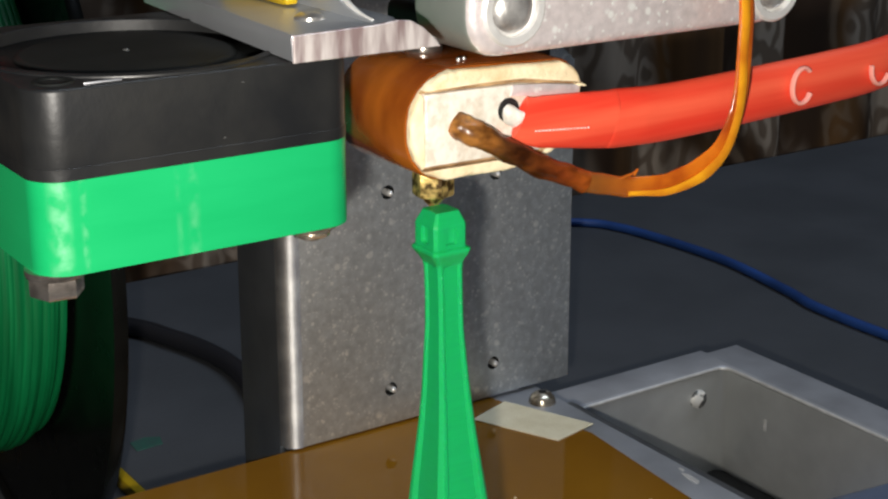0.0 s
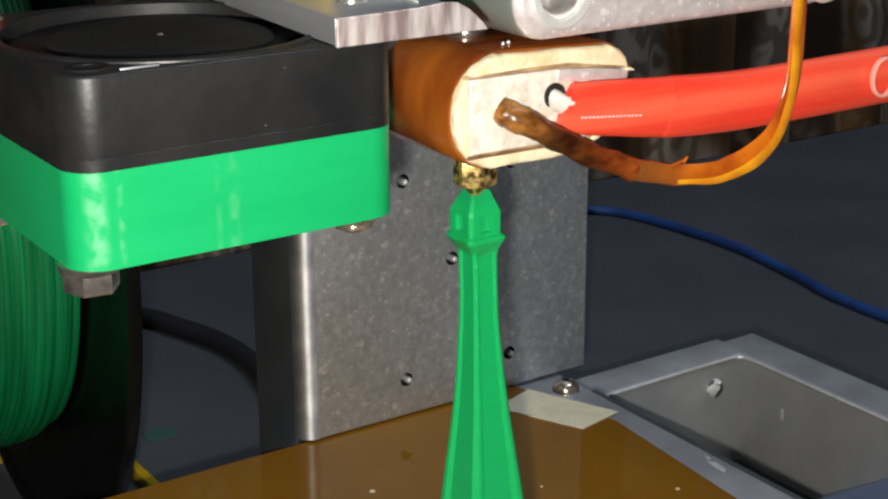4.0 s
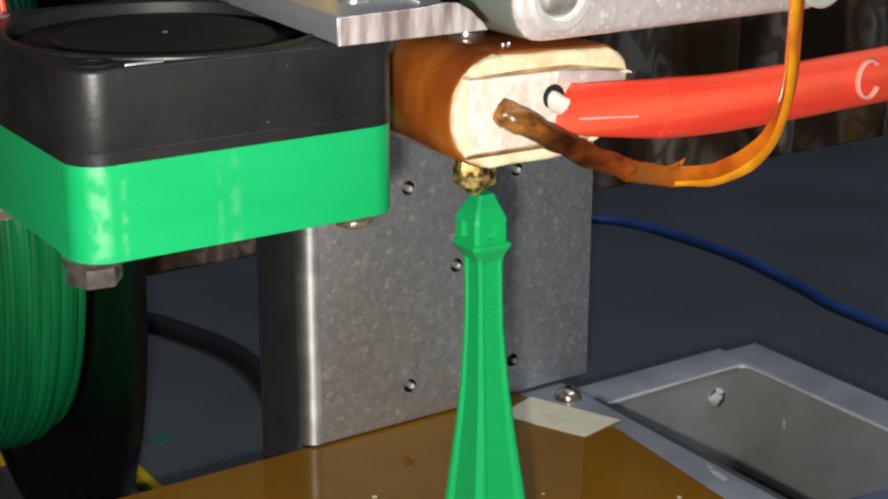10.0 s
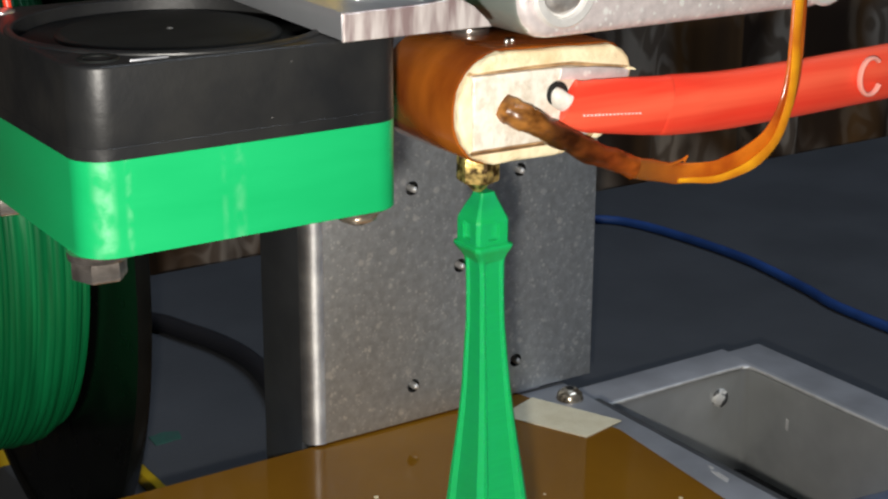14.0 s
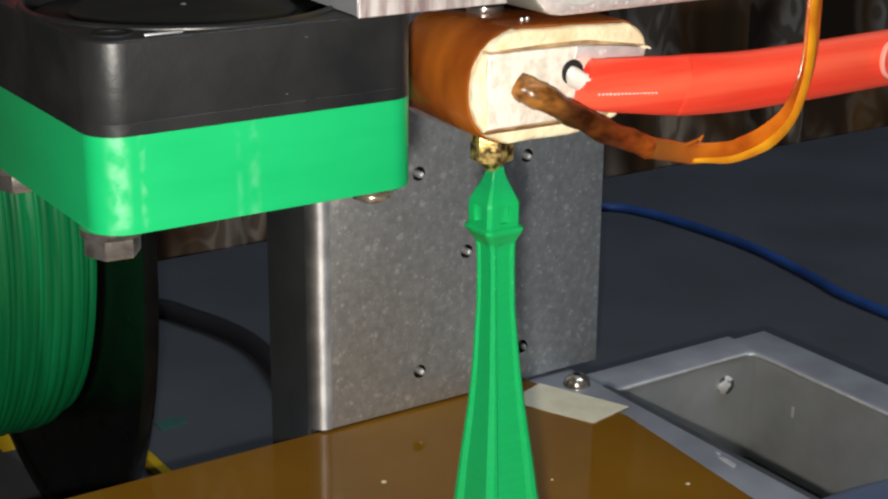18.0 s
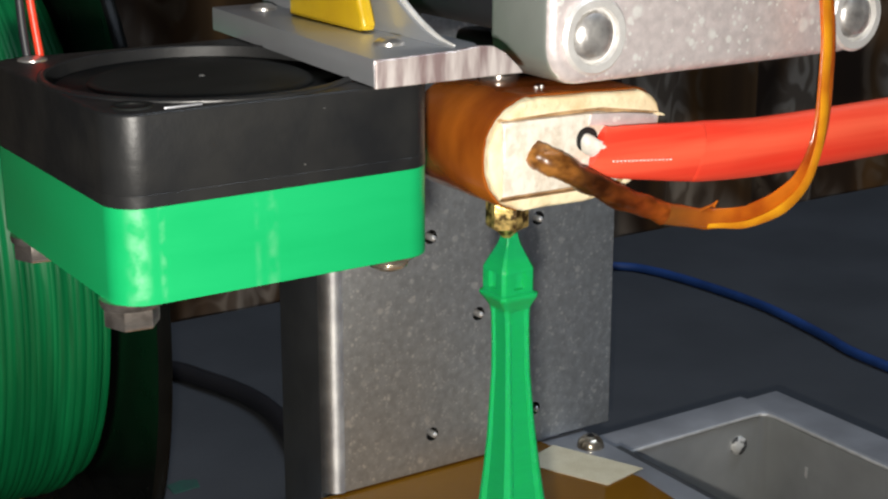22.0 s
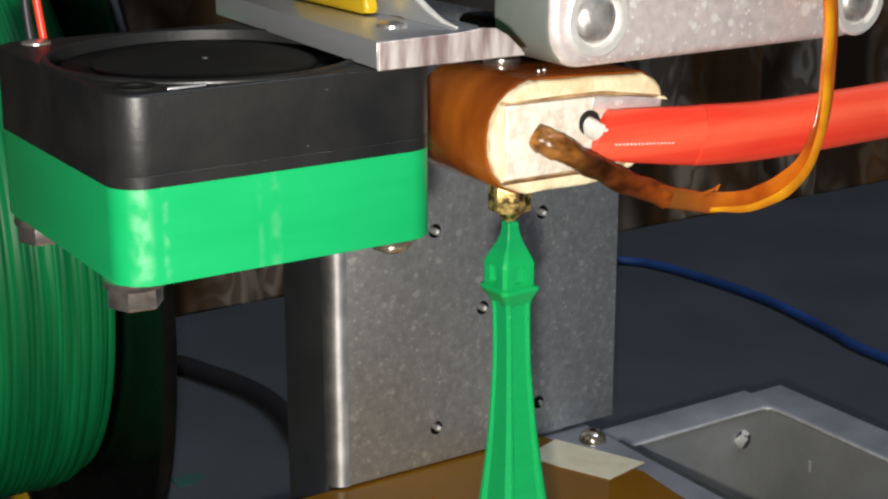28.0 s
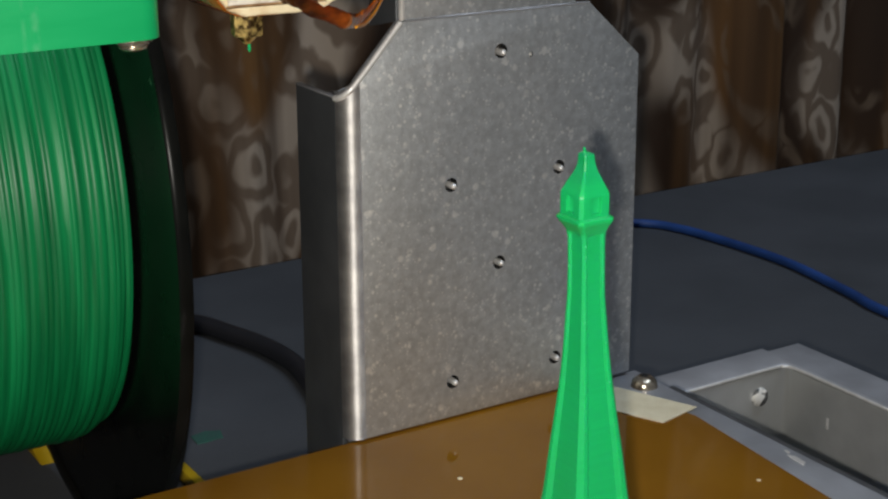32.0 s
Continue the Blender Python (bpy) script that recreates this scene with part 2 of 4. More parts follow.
def pale_streaked(m, bands, pale):
    """Broken pale streaks in upright bands, for print seams and a painted corner highlight, each given by its x and
    half width in metres.
    """
    n, l = m.node_tree.nodes, m.node_tree.links
    ramp = next(x for x in n if x.type == "VALTORGB")
    co = next(x for x in n if x.type == "TEX_COORD")
    sep = n.new("ShaderNodeSeparateXYZ")
    l.new(co.outputs["Object"], sep.inputs[0])
    total = None
    for x0, half, strength in bands:
        off = n.new("ShaderNodeMath")
        off.operation = "SUBTRACT"
        l.new(sep.outputs["X"], off.inputs[0])
        off.inputs[1].default_value = x0
        size = n.new("ShaderNodeMath")
        size.operation = "ABSOLUTE"
        l.new(off.outputs[0], size.inputs[0])
        k = n.new("ShaderNodeMapRange")
        k.interpolation_type = "SMOOTHSTEP"
        for key, value in (("From Min", half), ("From Max", 0.0), ("To Min", 0.0), ("To Max", strength)):
            k.inputs[key].default_value = value
        l.new(size.outputs[0], k.inputs["Value"])
        if total is None:
            total = k.outputs["Result"]
        else:
            add = n.new("ShaderNodeMath")
            l.new(total, add.inputs[0])
            l.new(k.outputs["Result"], add.inputs[1])
            total = add.outputs[0]
    grain = n.new("ShaderNodeTexNoise")
    grain.inputs["Scale"].default_value, grain.inputs["Detail"].default_value = 520, 6
    l.new(co.outputs["Object"], grain.inputs["Vector"])
    broken = n.new("ShaderNodeMapRange")
    broken.inputs["From Min"].default_value, broken.inputs["From Max"].default_value = 0.40, 0.68
    l.new(grain.outputs["Fac"], broken.inputs["Value"])
    mu = n.new("ShaderNodeMath")
    mu.operation = "MULTIPLY"
    l.new(total, mu.inputs[0])
    l.new(broken.outputs["Result"], mu.inputs[1])
    mix = n.new("ShaderNodeMix")
    mix.data_type = "RGBA"
    l.new(mu.outputs[0], mix.inputs["Factor"])
    l.new(ramp.outputs["Color"], mix.inputs["A"])
    mix.inputs["B"].default_value = (*pale, 1)
    l.new(mix.outputs["Result"], n["Principled BSDF"].inputs["Base Color"])


# first two bands: print seam; last two: highlight painted on the round corner
pale_streaked(GREEN_PLA, ((-0.0466, 0.0011, 0.10), (-0.0485, 0.0006, 0.07), (-0.0630, 0.0016, 0.34), (-0.0603, 0.0006, 0.2)), (0.50, 0.80, 0.62))
KAPTON_DARK = material("dark_amber_tape", (1.0, 1.0, 1.0), 0.32, second=(0.30, 0.26, 0.22), scale=420, detail=7, bump=0.8, bump_scale=380, spec=0.4, low=0.36, high=0.62, stretch=(0.7, 1, 1.3))
browned_along(KAPTON_DARK, ((0.0, (0.40, 0.17, 0.038)), (0.18, (0.32, 0.12, 0.024)), (0.28, (0.075, 0.024, 0.006)), (0.5, (0.105, 0.027, 0.005)), (0.75, (0.16, 0.030, 0.005)), (1.0, (0.32, 0.072, 0.008))))
KAPTON_END = material("golden_brown_tape", (0.58, 0.29, 0.075), 0.5, second=(0.11, 0.036, 0.008), scale=420, detail=6, bump=1.0, bump_scale=500, low=0.40, high=0.60)
WOOL = material("cream_ceramic_wool", (0.92, 0.80, 0.54), 0.9, second=(0.78, 0.58, 0.33), scale=240, detail=7, bump=0.9, bump_scale=900, low=0.28, high=0.52)
WOOL_SHADE = material("brown_groove_shade", (0.55, 0.37, 0.19), 0.9, second=(0.22, 0.12, 0.05), scale=300, detail=5, bump=0.8, bump_scale=900)
BRASS = material("sooty_brass", (0.80, 0.58, 0.20), 0.34, 0.6, second=(0.07, 0.04, 0.012), scale=680, detail=5, bump=0.5, bump_scale=900, low=0.42, high=0.62)
RED_SLEEVE = material("red_silicone_sleeve", (0.97, 0.132, 0.064), 0.42, second=(0.86, 0.054, 0.027), scale=330, detail=5, bump=0.35, bump_scale=420, stretch=(0.04, 1, 1), rough_spread=0.16, spec=0.45, low=0.36, high=0.66)
RED_WIRE = material("red_wire_plastic", (0.75, 0.05, 0.02), 0.35)
WHITE_INK = material("white_ink", (0.92, 0.38, 0.31), 0.6)
WHITE_CORE = material("white_glass_fibre", (0.85, 0.83, 0.78), 0.7, second=(0.6, 0.57, 0.5), scale=500)
DARK_RUBBER = material("black_cable_rubber", (0.016, 0.017, 0.022), 0.5, second=(0.02, 0.02, 0.024), scale=90)
BLUE_CABLE = material("blue_cable_plastic", (0.028, 0.095, 0.36), 0.5, second=(0.016, 0.058, 0.22), scale=60)
YELLOW = material("yellow_plastic", (0.58, 0.39, 0.010), 0.38, second=(0.46, 0.29, 0.008), scale=90, bump=0.1, bump_scale=600)
MASK_TAPE = material("masking_tape_paper", (0.84, 0.77, 0.57), 0.75, second=(0.74, 0.66, 0.46), scale=200, detail=5, bump=0.5, bump_scale=1400)
AMBER_BED = material("amber_bed_film", (0.275, 0.124, 0.010), 0.055, second=(0.23, 0.098, 0.008), scale=25, spec=0.6, rough_spread=0.02)
TABLE_CLOTH = material("slate_table_top", (0.098, 0.106, 0.120), 0.8, second=(0.074, 0.081, 0.092), scale=18, detail=6, bump=0.4, bump_scale=500)
SPOOL_BLACK = material("spool_black_plastic", (0.0045, 0.005, 0.005), 0.26, second=(0.008, 0.0085, 0.008), scale=90, rough_spread=0.06, spec=0.07)
DARK_SLATE = material("dark_slate_plastic", (0.034, 0.038, 0.048), 0.5, second=(0.024, 0.027, 0.034), scale=60, bump=0.1, bump_scale=400)
# near-black that paints the shade inside holes, socket, bore and tray
DARK_SHADOW = material("recess_shade_black", (0.008, 0.008, 0.008), 0.8)
PLASTER = material("plaster", (0.45, 0.43, 0.40), 0.9, second=(0.40, 0.38, 0.35), scale=6, bump=0.2, bump_scale=60)
FLOORING = material("wooden_floor", (0.18, 0.11, 0.06), 0.6, second=(0.12, 0.07, 0.035), scale=8, stretch=(1, 8, 1))


def curtain_cloth():
    """Brown drapery with cream medallions, curling scrolls and dark streaks painted as the shade of folds."""
    m = bpy.data.materials.new("patterned_curtain_cloth")
    m.use_nodes = True
    n, l = m.node_tree.nodes, m.node_tree.links
    b = n["Principled BSDF"]
    b.inputs["Roughness"].default_value = 0.7
    co = n.new("ShaderNodeTexCoord")
    def scaled(u, v, shift):
        q = n.new("ShaderNodeMapping")
        q.inputs["Scale"].default_value, q.inputs["Location"].default_value = (u, v, 1.0), (*shift, 0)
        l.new(co.outputs["UV"], q.inputs["Vector"])
        return q.outputs["Vector"]

    def noise_at(scale, detail, source):
        t = n.new("ShaderNodeTexNoise")
        t.inputs["Scale"].default_value, t.inputs["Detail"].default_value = scale, detail
        l.new(source, t.inputs["Vector"])
        return t

    def ranged(source, a, b2, lo=0.0, hi=1.0):
        r = n.new("ShaderNodeMapRange")
        r.interpolation_type = "SMOOTHSTEP"
        for name, v in (("From Min", a), ("From Max", b2), ("To Min", lo), ("To Max", hi)):
            r.inputs[name].default_value = v
        l.new(source, r.inputs["Value"])
        return r.outputs["Result"]

    def maths(op, x, y):
        q = n.new("ShaderNodeMath")
        q.operation = op
        for k, v in enumerate((x, y)):
            if isinstance(v, float):
                q.inputs[k].default_value = v
            else:
                l.new(v, q.inputs[k])
        return q.outputs[0]

    def mixed(fac, x, y):
        q = n.new("ShaderNodeMix")
        q.data_type = "RGBA"
        l.new(fac, q.inputs["Factor"])
        for k, v in (("A", x), ("B", y)):
            if isinstance(v, tuple):
                q.inputs[k].default_value = (*v, 1)
            else:
                l.new(v, q.inputs[k])
        return q.outputs["Result"]

    # large cream ornaments with curling brown leaves, on dark brown in upright bands
    field = noise_at(1.0, 0.6, scaled(19, 10, (0.2, 0.55))).outputs["Fac"]
    cream_mask = ranged(field, 0.47, 0.60)
    ring = maths("MULTIPLY", ranged(field, 0.36, 0.40), ranged(field, 0.46, 0.42))
    wobble = n.new("ShaderNodeMix")
    wobble.data_type, wobble.blend_type = "RGBA", "ADD"
    wobble.inputs["Factor"].default_value = 0.8
    l.new(scaled(44, 30, (3.1, 1.7)), wobble.inputs["A"])
    l.new(noise_at(1.0, 1.5, scaled(60, 40, (0.0, 0.0))).outputs["Color"], wobble.inputs["B"])
    cell = n.new("ShaderNodeTexVoronoi")
    cell.inputs["Scale"].default_value, cell.inputs["Randomness"].default_value = 1.0, 0.85
    l.new(wobble.outputs["Result"], cell.inputs["Vector"])
    curl = cell.outputs["Distance"]
    leaves = maths("MAXIMUM", ranged(curl, 0.26, 0.14), maths("MULTIPLY", ranged(curl, 0.34, 0.44), ranged(curl, 0.66, 0.54)))
    band = ranged(noise_at(1.0, 2, scaled(15, 0.8, (0.4, 0.0))).outputs["Fac"], 0.44, 0.68)
    leaves = maths("MULTIPLY", leaves, 0.68)
    ground = mixed(band, (0.040, 0.019, 0.008), (0.30, 0.145, 0.045))
    ground = mixed(maths("MULTIPLY", ring, maths("MULTIPLY", leaves, 0.7)), ground, (0.30, 0.22, 0.15))
    cream = mixed(leaves, (0.52, 0.425, 0.335), (0.10, 0.052, 0.022))
    cloth = mixed(cream_mask, ground, cream)
    # upright dark streaks put fold shading into the cloth's colour
    fold_shade = ranged(noise_at(1.0, 3, scaled(30, 1.2, (1.0, 2.0))).outputs["Fac"], 0.44, 0.66, 0.0, 0.72)
    l.new(mixed(fold_shade, cloth, (0.036, 0.017, 0.007)), b.inputs["Base Color"])
    return m


CURTAIN = curtain_cloth()

# ---- building helpers; all shapes are given in millimetres ----
MM = 0.001


def thing(name, x, y, z, label, category, group="", kind=""):
    """An empty at a thing's base, given in millimetres."""
    ob = new(name)
    ob.location = (x * MM, y * MM, z * MM)
    ob.empty_display_size = 0.01
    return tagged(ob, label, category, group, kind)


def mesh_of(name, bm, mat, smooth=True):
    for v in bm.verts:
        v.co *= MM
    bmesh.ops.recalc_face_normals(bm, faces=bm.faces)
    me = bpy.data.meshes.new(name)
    bm.to_mesh(me)
    bm.free()
    me.materials.append(mat)
    if smooth:
        for p in me.polygons:
            p.use_smooth = True
        me.set_sharp_from_angle(angle=radians(38))
    return me


def part(name, bm, mat, parent, label="", smooth=True, at=None):
    """Links a bmesh as one mesh object under a thing or a part. at: its own origin in the parent's millimetres."""
    ob = new(name, mesh_of(name, bm, mat, smooth))
    ob.parent = parent
    if at:
        ob.location = Vector(at) * MM
    if label:
        ob["label"] = label
    return ob


def box(x0, x1, y0, y1, z0, z1, bevel=0.3, seg=2, bm=None):
    bm = bm or bmesh.new()
    made = bmesh.ops.create_cube(bm, size=1.0)["verts"]
    for v in made:
        v.co = Vector(((x0 + x1) / 2 + v.co.x * (x1 - x0), (y0 + y1) / 2 + v.co.y * (y1 - y0), (z0 + z1) / 2 + v.co.z * (z1 - z0)))
    if bevel:
        edges = list({e for v in made for e in v.link_edges})
        bmesh.ops.bevel(bm, geom=edges, offset=bevel, segments=seg, profile=0.5, affect="EDGES")
    return bm


def prism(outline, lo, hi, axis="z", bevel=0.0, seg=2, bm=None):
    """An outline of (a, b) pairs extruded along an axis. axis z: (x, y); axis y: (x, z); axis x: (y, z)."""
    bm = bm or bmesh.new()
    put = {"z": lambda a, b, c: (a, b, c), "y": lambda a, b, c: (a, c, b), "x": lambda a, b, c: (c, a, b)}[axis]
    low = [bm.verts.new(put(a, b, lo)) for a, b in outline]
    top = [bm.verts.new(put(a, b, hi)) for a, b in outline]
    faces = [bm.faces.new(low), bm.faces.new(top)]
    k = len(outline)
    for i in range(k):
        bm.faces.new((low[i], low[(i + 1) % k], top[(i + 1) % k], top[i]))
    bmesh.ops.recalc_face_normals(bm, faces=bm.faces)
    if bevel:
        edges = [e for f in faces for e in f.edges]
        bmesh.ops.bevel(bm, geom=edges, offset=bevel, segments=seg, profile=0.5, affect="EDGES")
    return bm


def rounded(x0, x1, y0, y1, r, seg=6):
    """The outline of a rectangle with round corners; r may be four radii from the lower left, counter-clockwise."""
    rs = r if isinstance(r, (list, tuple)) else (r,) * 4
    pts = []
    for (cx, cy, a), q in zip(((x0, y0, 180), (x1, y0, 270), (x1, y1, 0), (x0, y1, 90)), rs):
        ox = cx + q if cx == x0 else cx - q
        oy = cy + q if cy == y0 else cy - q
        for i in range(seg + 1):
            t = radians(a + 90 * i / seg)
            pts.append((ox + q * math.cos(t), oy + q * math.sin(t)))
    return pts


def turned(profile, seg=32, axis="z", centre=(0, 0, 0), bm=None, capped=True):
    """A lathe shape from (radius, height) pairs about an axis through centre."""
    bm = bm or bmesh.new()
    put = {"z": lambda r, h, c, s: (r * c, r * s, h), "y": lambda r, h, c, s: (r * c, h, r * s), "x": lambda r, h, c, s: (h, r * c, r * s)}[axis]
    rings = []
    for r, h in profile:
        if r < 1e-6:
            rings.append([bm.verts.new(Vector(put(0, h, 1, 0)) + Vector(centre))])
        else:
            rings.append([bm.verts.new(Vector(put(r, h, math.cos(2 * math.pi * i / seg), math.sin(2 * math.pi * i / seg))) + Vector(centre)) for i in range(seg)])
    for a, b in zip(rings, rings[1:]):
        for i in range(seg):
            j = (i + 1) % seg
            if len(a) == 1 and len(b) == 1:
                continue
            if len(a) == 1:
                bm.faces.new((a[0], b[i], b[j]))
            elif len(b) == 1:
                bm.faces.new((a[i], a[j], b[0]))
            else:
                bm.faces.new((a[i], a[j], b[j], b[i]))
    for ring in (rings[0], rings[-1]):
        if capped and len(ring) > 1:
            bm.faces.new(ring)
    return bm


def smooth_path(points, steps=8):
    """A Catmull-Rom curve through points."""
    p = [Vector(q) for q in points]
    p = [p[0] * 2 - p[1], *p, p[-1] * 2 - p[-2]]
    out = []
    for i in range(1, len(p) - 2):
        for k in range(steps):
            t = k / steps
            a, b, c, d = p[i - 1], p[i], p[i + 1], p[i + 2]
            out.append(0.5 * (2 * b + (c - a) * t + (2 * a - 5 * b + 4 * c - d) * t * t + (3 * b - a - 3 * c + d) * t ** 3))
    return [*out, p[-2]]


def swept(points, width, height=None, seg=14, steps=8, up=(0, 0, 1), bm=None, rough=0.0):
    """A tube along a curve. width, height: radii, numbers or functions of 0..1."""
    bm = bm or bmesh.new()
    path = smooth_path(points, steps)
    w = width if callable(width) else (lambda t: width)
    h = w if height is None else (height if callable(height) else (lambda t: height))
    rings, upv = [], Vector(up)
    for i, p in enumerate(path):
        tan = (path[min(i + 1, len(path) - 1)] - path[max(i - 1, 0)]).normalized()
        side = tan.cross(upv)
        side = side.normalized() if side.length > 1e-4 else Vector((1, 0, 0))
        top = side.cross(tan).normalized()
        upv = top if up == (0, 0, 1) else upv
        t = i / (len(path) - 1)
        ring = []
        for k in range(seg):
            a = 2 * math.pi * k / seg
            j = 1 + (rough * (noise.noise(Vector((p.x * 0.35, math.cos(a) * 1.3, math.sin(a) * 1.3))))) if rough else 1
            ring.append(bm.verts.new(p + side * (math.cos(a) * w(t) * j) + top * (math.sin(a) * h(t) * j)))
        rings.append(ring)
    for a, b in zip(rings, rings[1:]):
        for k in range(seg):
            bm.faces.new((a[k], a[(k + 1) % seg], b[(k + 1) % seg], b[k]))
    bm.faces.new(rings[0])
    bm.faces.new(rings[-1])
    return bm


def hexagon(r, turn=0):
    return [(r * math.cos(radians(60 * i + turn)), r * math.sin(radians(60 * i + turn))) for i in range(6)]


def cut(ob, name, bm, lining=None):
    """Cuts a shape out of a part for good."""
    tool = bpy.data.objects.new(name, mesh_of(name, bm, lining or ob.data.materials[0]))
    scene.collection.objects.link(tool)
    tool.parent = ob.parent
    mod = ob.modifiers.new("cut", "BOOLEAN")
    mod.object, mod.solver, mod.material_mode = tool, "EXACT", "TRANSFER"
    dg = bpy.context.evaluated_depsgraph_get()
    me = bpy.data.meshes.new_from_object(ob.evaluated_get(dg))
    ob.modifiers.clear()
    ob.data = me
    bpy.data.objects.remove(tool)
    me.set_sharp_from_angle(angle=radians(38))
    return ob


# ---- the room and the table ----
TABLE = -150.0


def shell(name, bm, mat, label, category):
    ob = new(name, mesh_of(name, bm, mat, False))
    return tagged(ob, label, category, kind="structure")


shell("floor", box(-2000, 2000, -2600, 1000, -920, -900, 0), FLOORING, "brown wooden floor of the dim room", "floor")
shell("ceiling", box(-2000, 2000, -2600, 1000, 1700, 1720, 0), PLASTER, "plain pale ceiling of the dim room", "ceiling")
shell("wall_north", box(-2000, 2000, 1000, 1060, -900, 1700, 0), PLASTER, "plain plaster wall behind the curtain", "wall")
shell("wall_south", box(-2000, 2000, -2660, -2600, -900, 1700, 0), PLASTER, "plain plaster wall facing the table", "wall")
shell("wall_west", box(-2060, -2000, -2600, 1000, -900, 1700, 0), PLASTER, "plain plaster side wall of the room", "wall")
shell("wall_east", box(2000, 2060, -2600, 1000, -900, 1700, 0), PLASTER, "plain plaster side wall of the room", "wall")


def build_table():
    t = thing("table", 150, 0, -900, "slate-grey table under the 3D printer", "table")
    part("tabletop", box(-900, 900, -420, 392, 722, 750, 3), TABLE_CLOTH, t, "slate-grey matt table top")
    for x in (-840, 840):
        for y in (-370, 340):
            part("leg", box(x - 25, x + 25, y - 25, y + 25, 0, 722, 3), DARK_RUBBER, t)


def build_curtain():
    """A hanging curtain in folds, from rail height to below the table."""
    bm = bmesh.new()
    uv = bm.loops.layers.uv.new("cloth")
    cols, rows = 700, 26
    x0, x1, z0, z1 = -300, 1100, -600, 900
    grid, us, u = [], [], 0.0
    last = None
    for i in range(cols + 1):
        x = x0 + (x1 - x0) * i / cols
        ph = x / 9.5 + 1.0 * math.sin(x / 61.0) + 0.7 * math.sin(x / 137.0 + 1)
        y = 440 + 7 * math.sin(ph) + 6 * math.sin(ph * 0.43 + 2) + 1.6 * math.sin(ph * 2.1)
        if last:
            u += math.hypot(x - last[0], y - last[1])
        last = (x, y)
        us.append(u)
        col = []
        for j in range(rows + 1):
            z = z0 + (z1 - z0) * j / rows
            col.append(bm.verts.new((x + 5 * math.sin(z / 160 + ph * 0.2), y + 4 * math.sin(z / 110 + x / 90), z)))
        grid.append(col)
    for i in range(cols):
        for j in range(rows):
            f = bm.faces.new((grid[i][j], grid[i + 1][j], grid[i + 1][j + 1], grid[i][j + 1]))
            for lp, (a, b) in zip(f.loops, ((i, j), (i + 1, j), (i + 1, j + 1), (i, j + 1))):
                lp[uv].uv = (us[a] * MM, (z0 + (z1 - z0) * b / rows) * MM)
    ob = new("curtain", mesh_of("curtain", bm, CURTAIN))
    mod = ob.modifiers.new("thick", "SOLIDIFY")
    mod.thickness = 0.0012
    tagged(ob, "brown curtain with cream medallions hanging in folds behind the table", "curtain")


build_table()
build_curtain()


def cable(name, points, radius, mat, label, steps=10):
    ob = new(name, mesh_of(name, swept(points, radius, seg=12, steps=steps), mat))
    return tagged(ob, label, "cable")


cable("blue_cable", [(214, 386, TABLE + 1.95), (235, 384, TABLE + 1.95), (275, 371, TABLE + 1.95), (311, 348, TABLE + 1.95), (322, 331, TABLE + 1.95), (327, 300, TABLE + 1.95), (328, 266, TABLE + 1.95),
                     (322, 228, TABLE + 1.95), (317, 203, TABLE + 1.95), (318, 150, TABLE + 1.95), (330, 60, TABLE + 1.95), (350, -60, TABLE + 1.95)],
      1.95, BLUE_CABLE, "blue plastic cable lying curved on the slate table")
cable("black_cable", [(30, 372, TABLE + 3.4), (70, 350, TABLE + 3.4), (86, 331, TABLE + 3.4), (92, 315, TABLE + 3.4), (97, 298, TABLE + 3.4), (99, 280, TABLE + 3.4), (97, 262, TABLE + 3.4),
                      (90, 235, TABLE + 3.4), (80, 205, TABLE + 3.4), (78, 170, TABLE + 3.4)],
      3.4, DARK_RUBBER, "thick black cable bending across the table behind the printer")

scrap = new("plastic_scrap", mesh_of("plastic_scrap", prism([(46, 238), (55, 238.5), (56.5, 244), (52, 246), (46.5, 245)], TABLE + 0.02, TABLE + 0.35, "z", 0.1, 1), GREEN_FILM))
tagged(scrap, "small flat chip of dull green plastic lying on the table", "scrap")


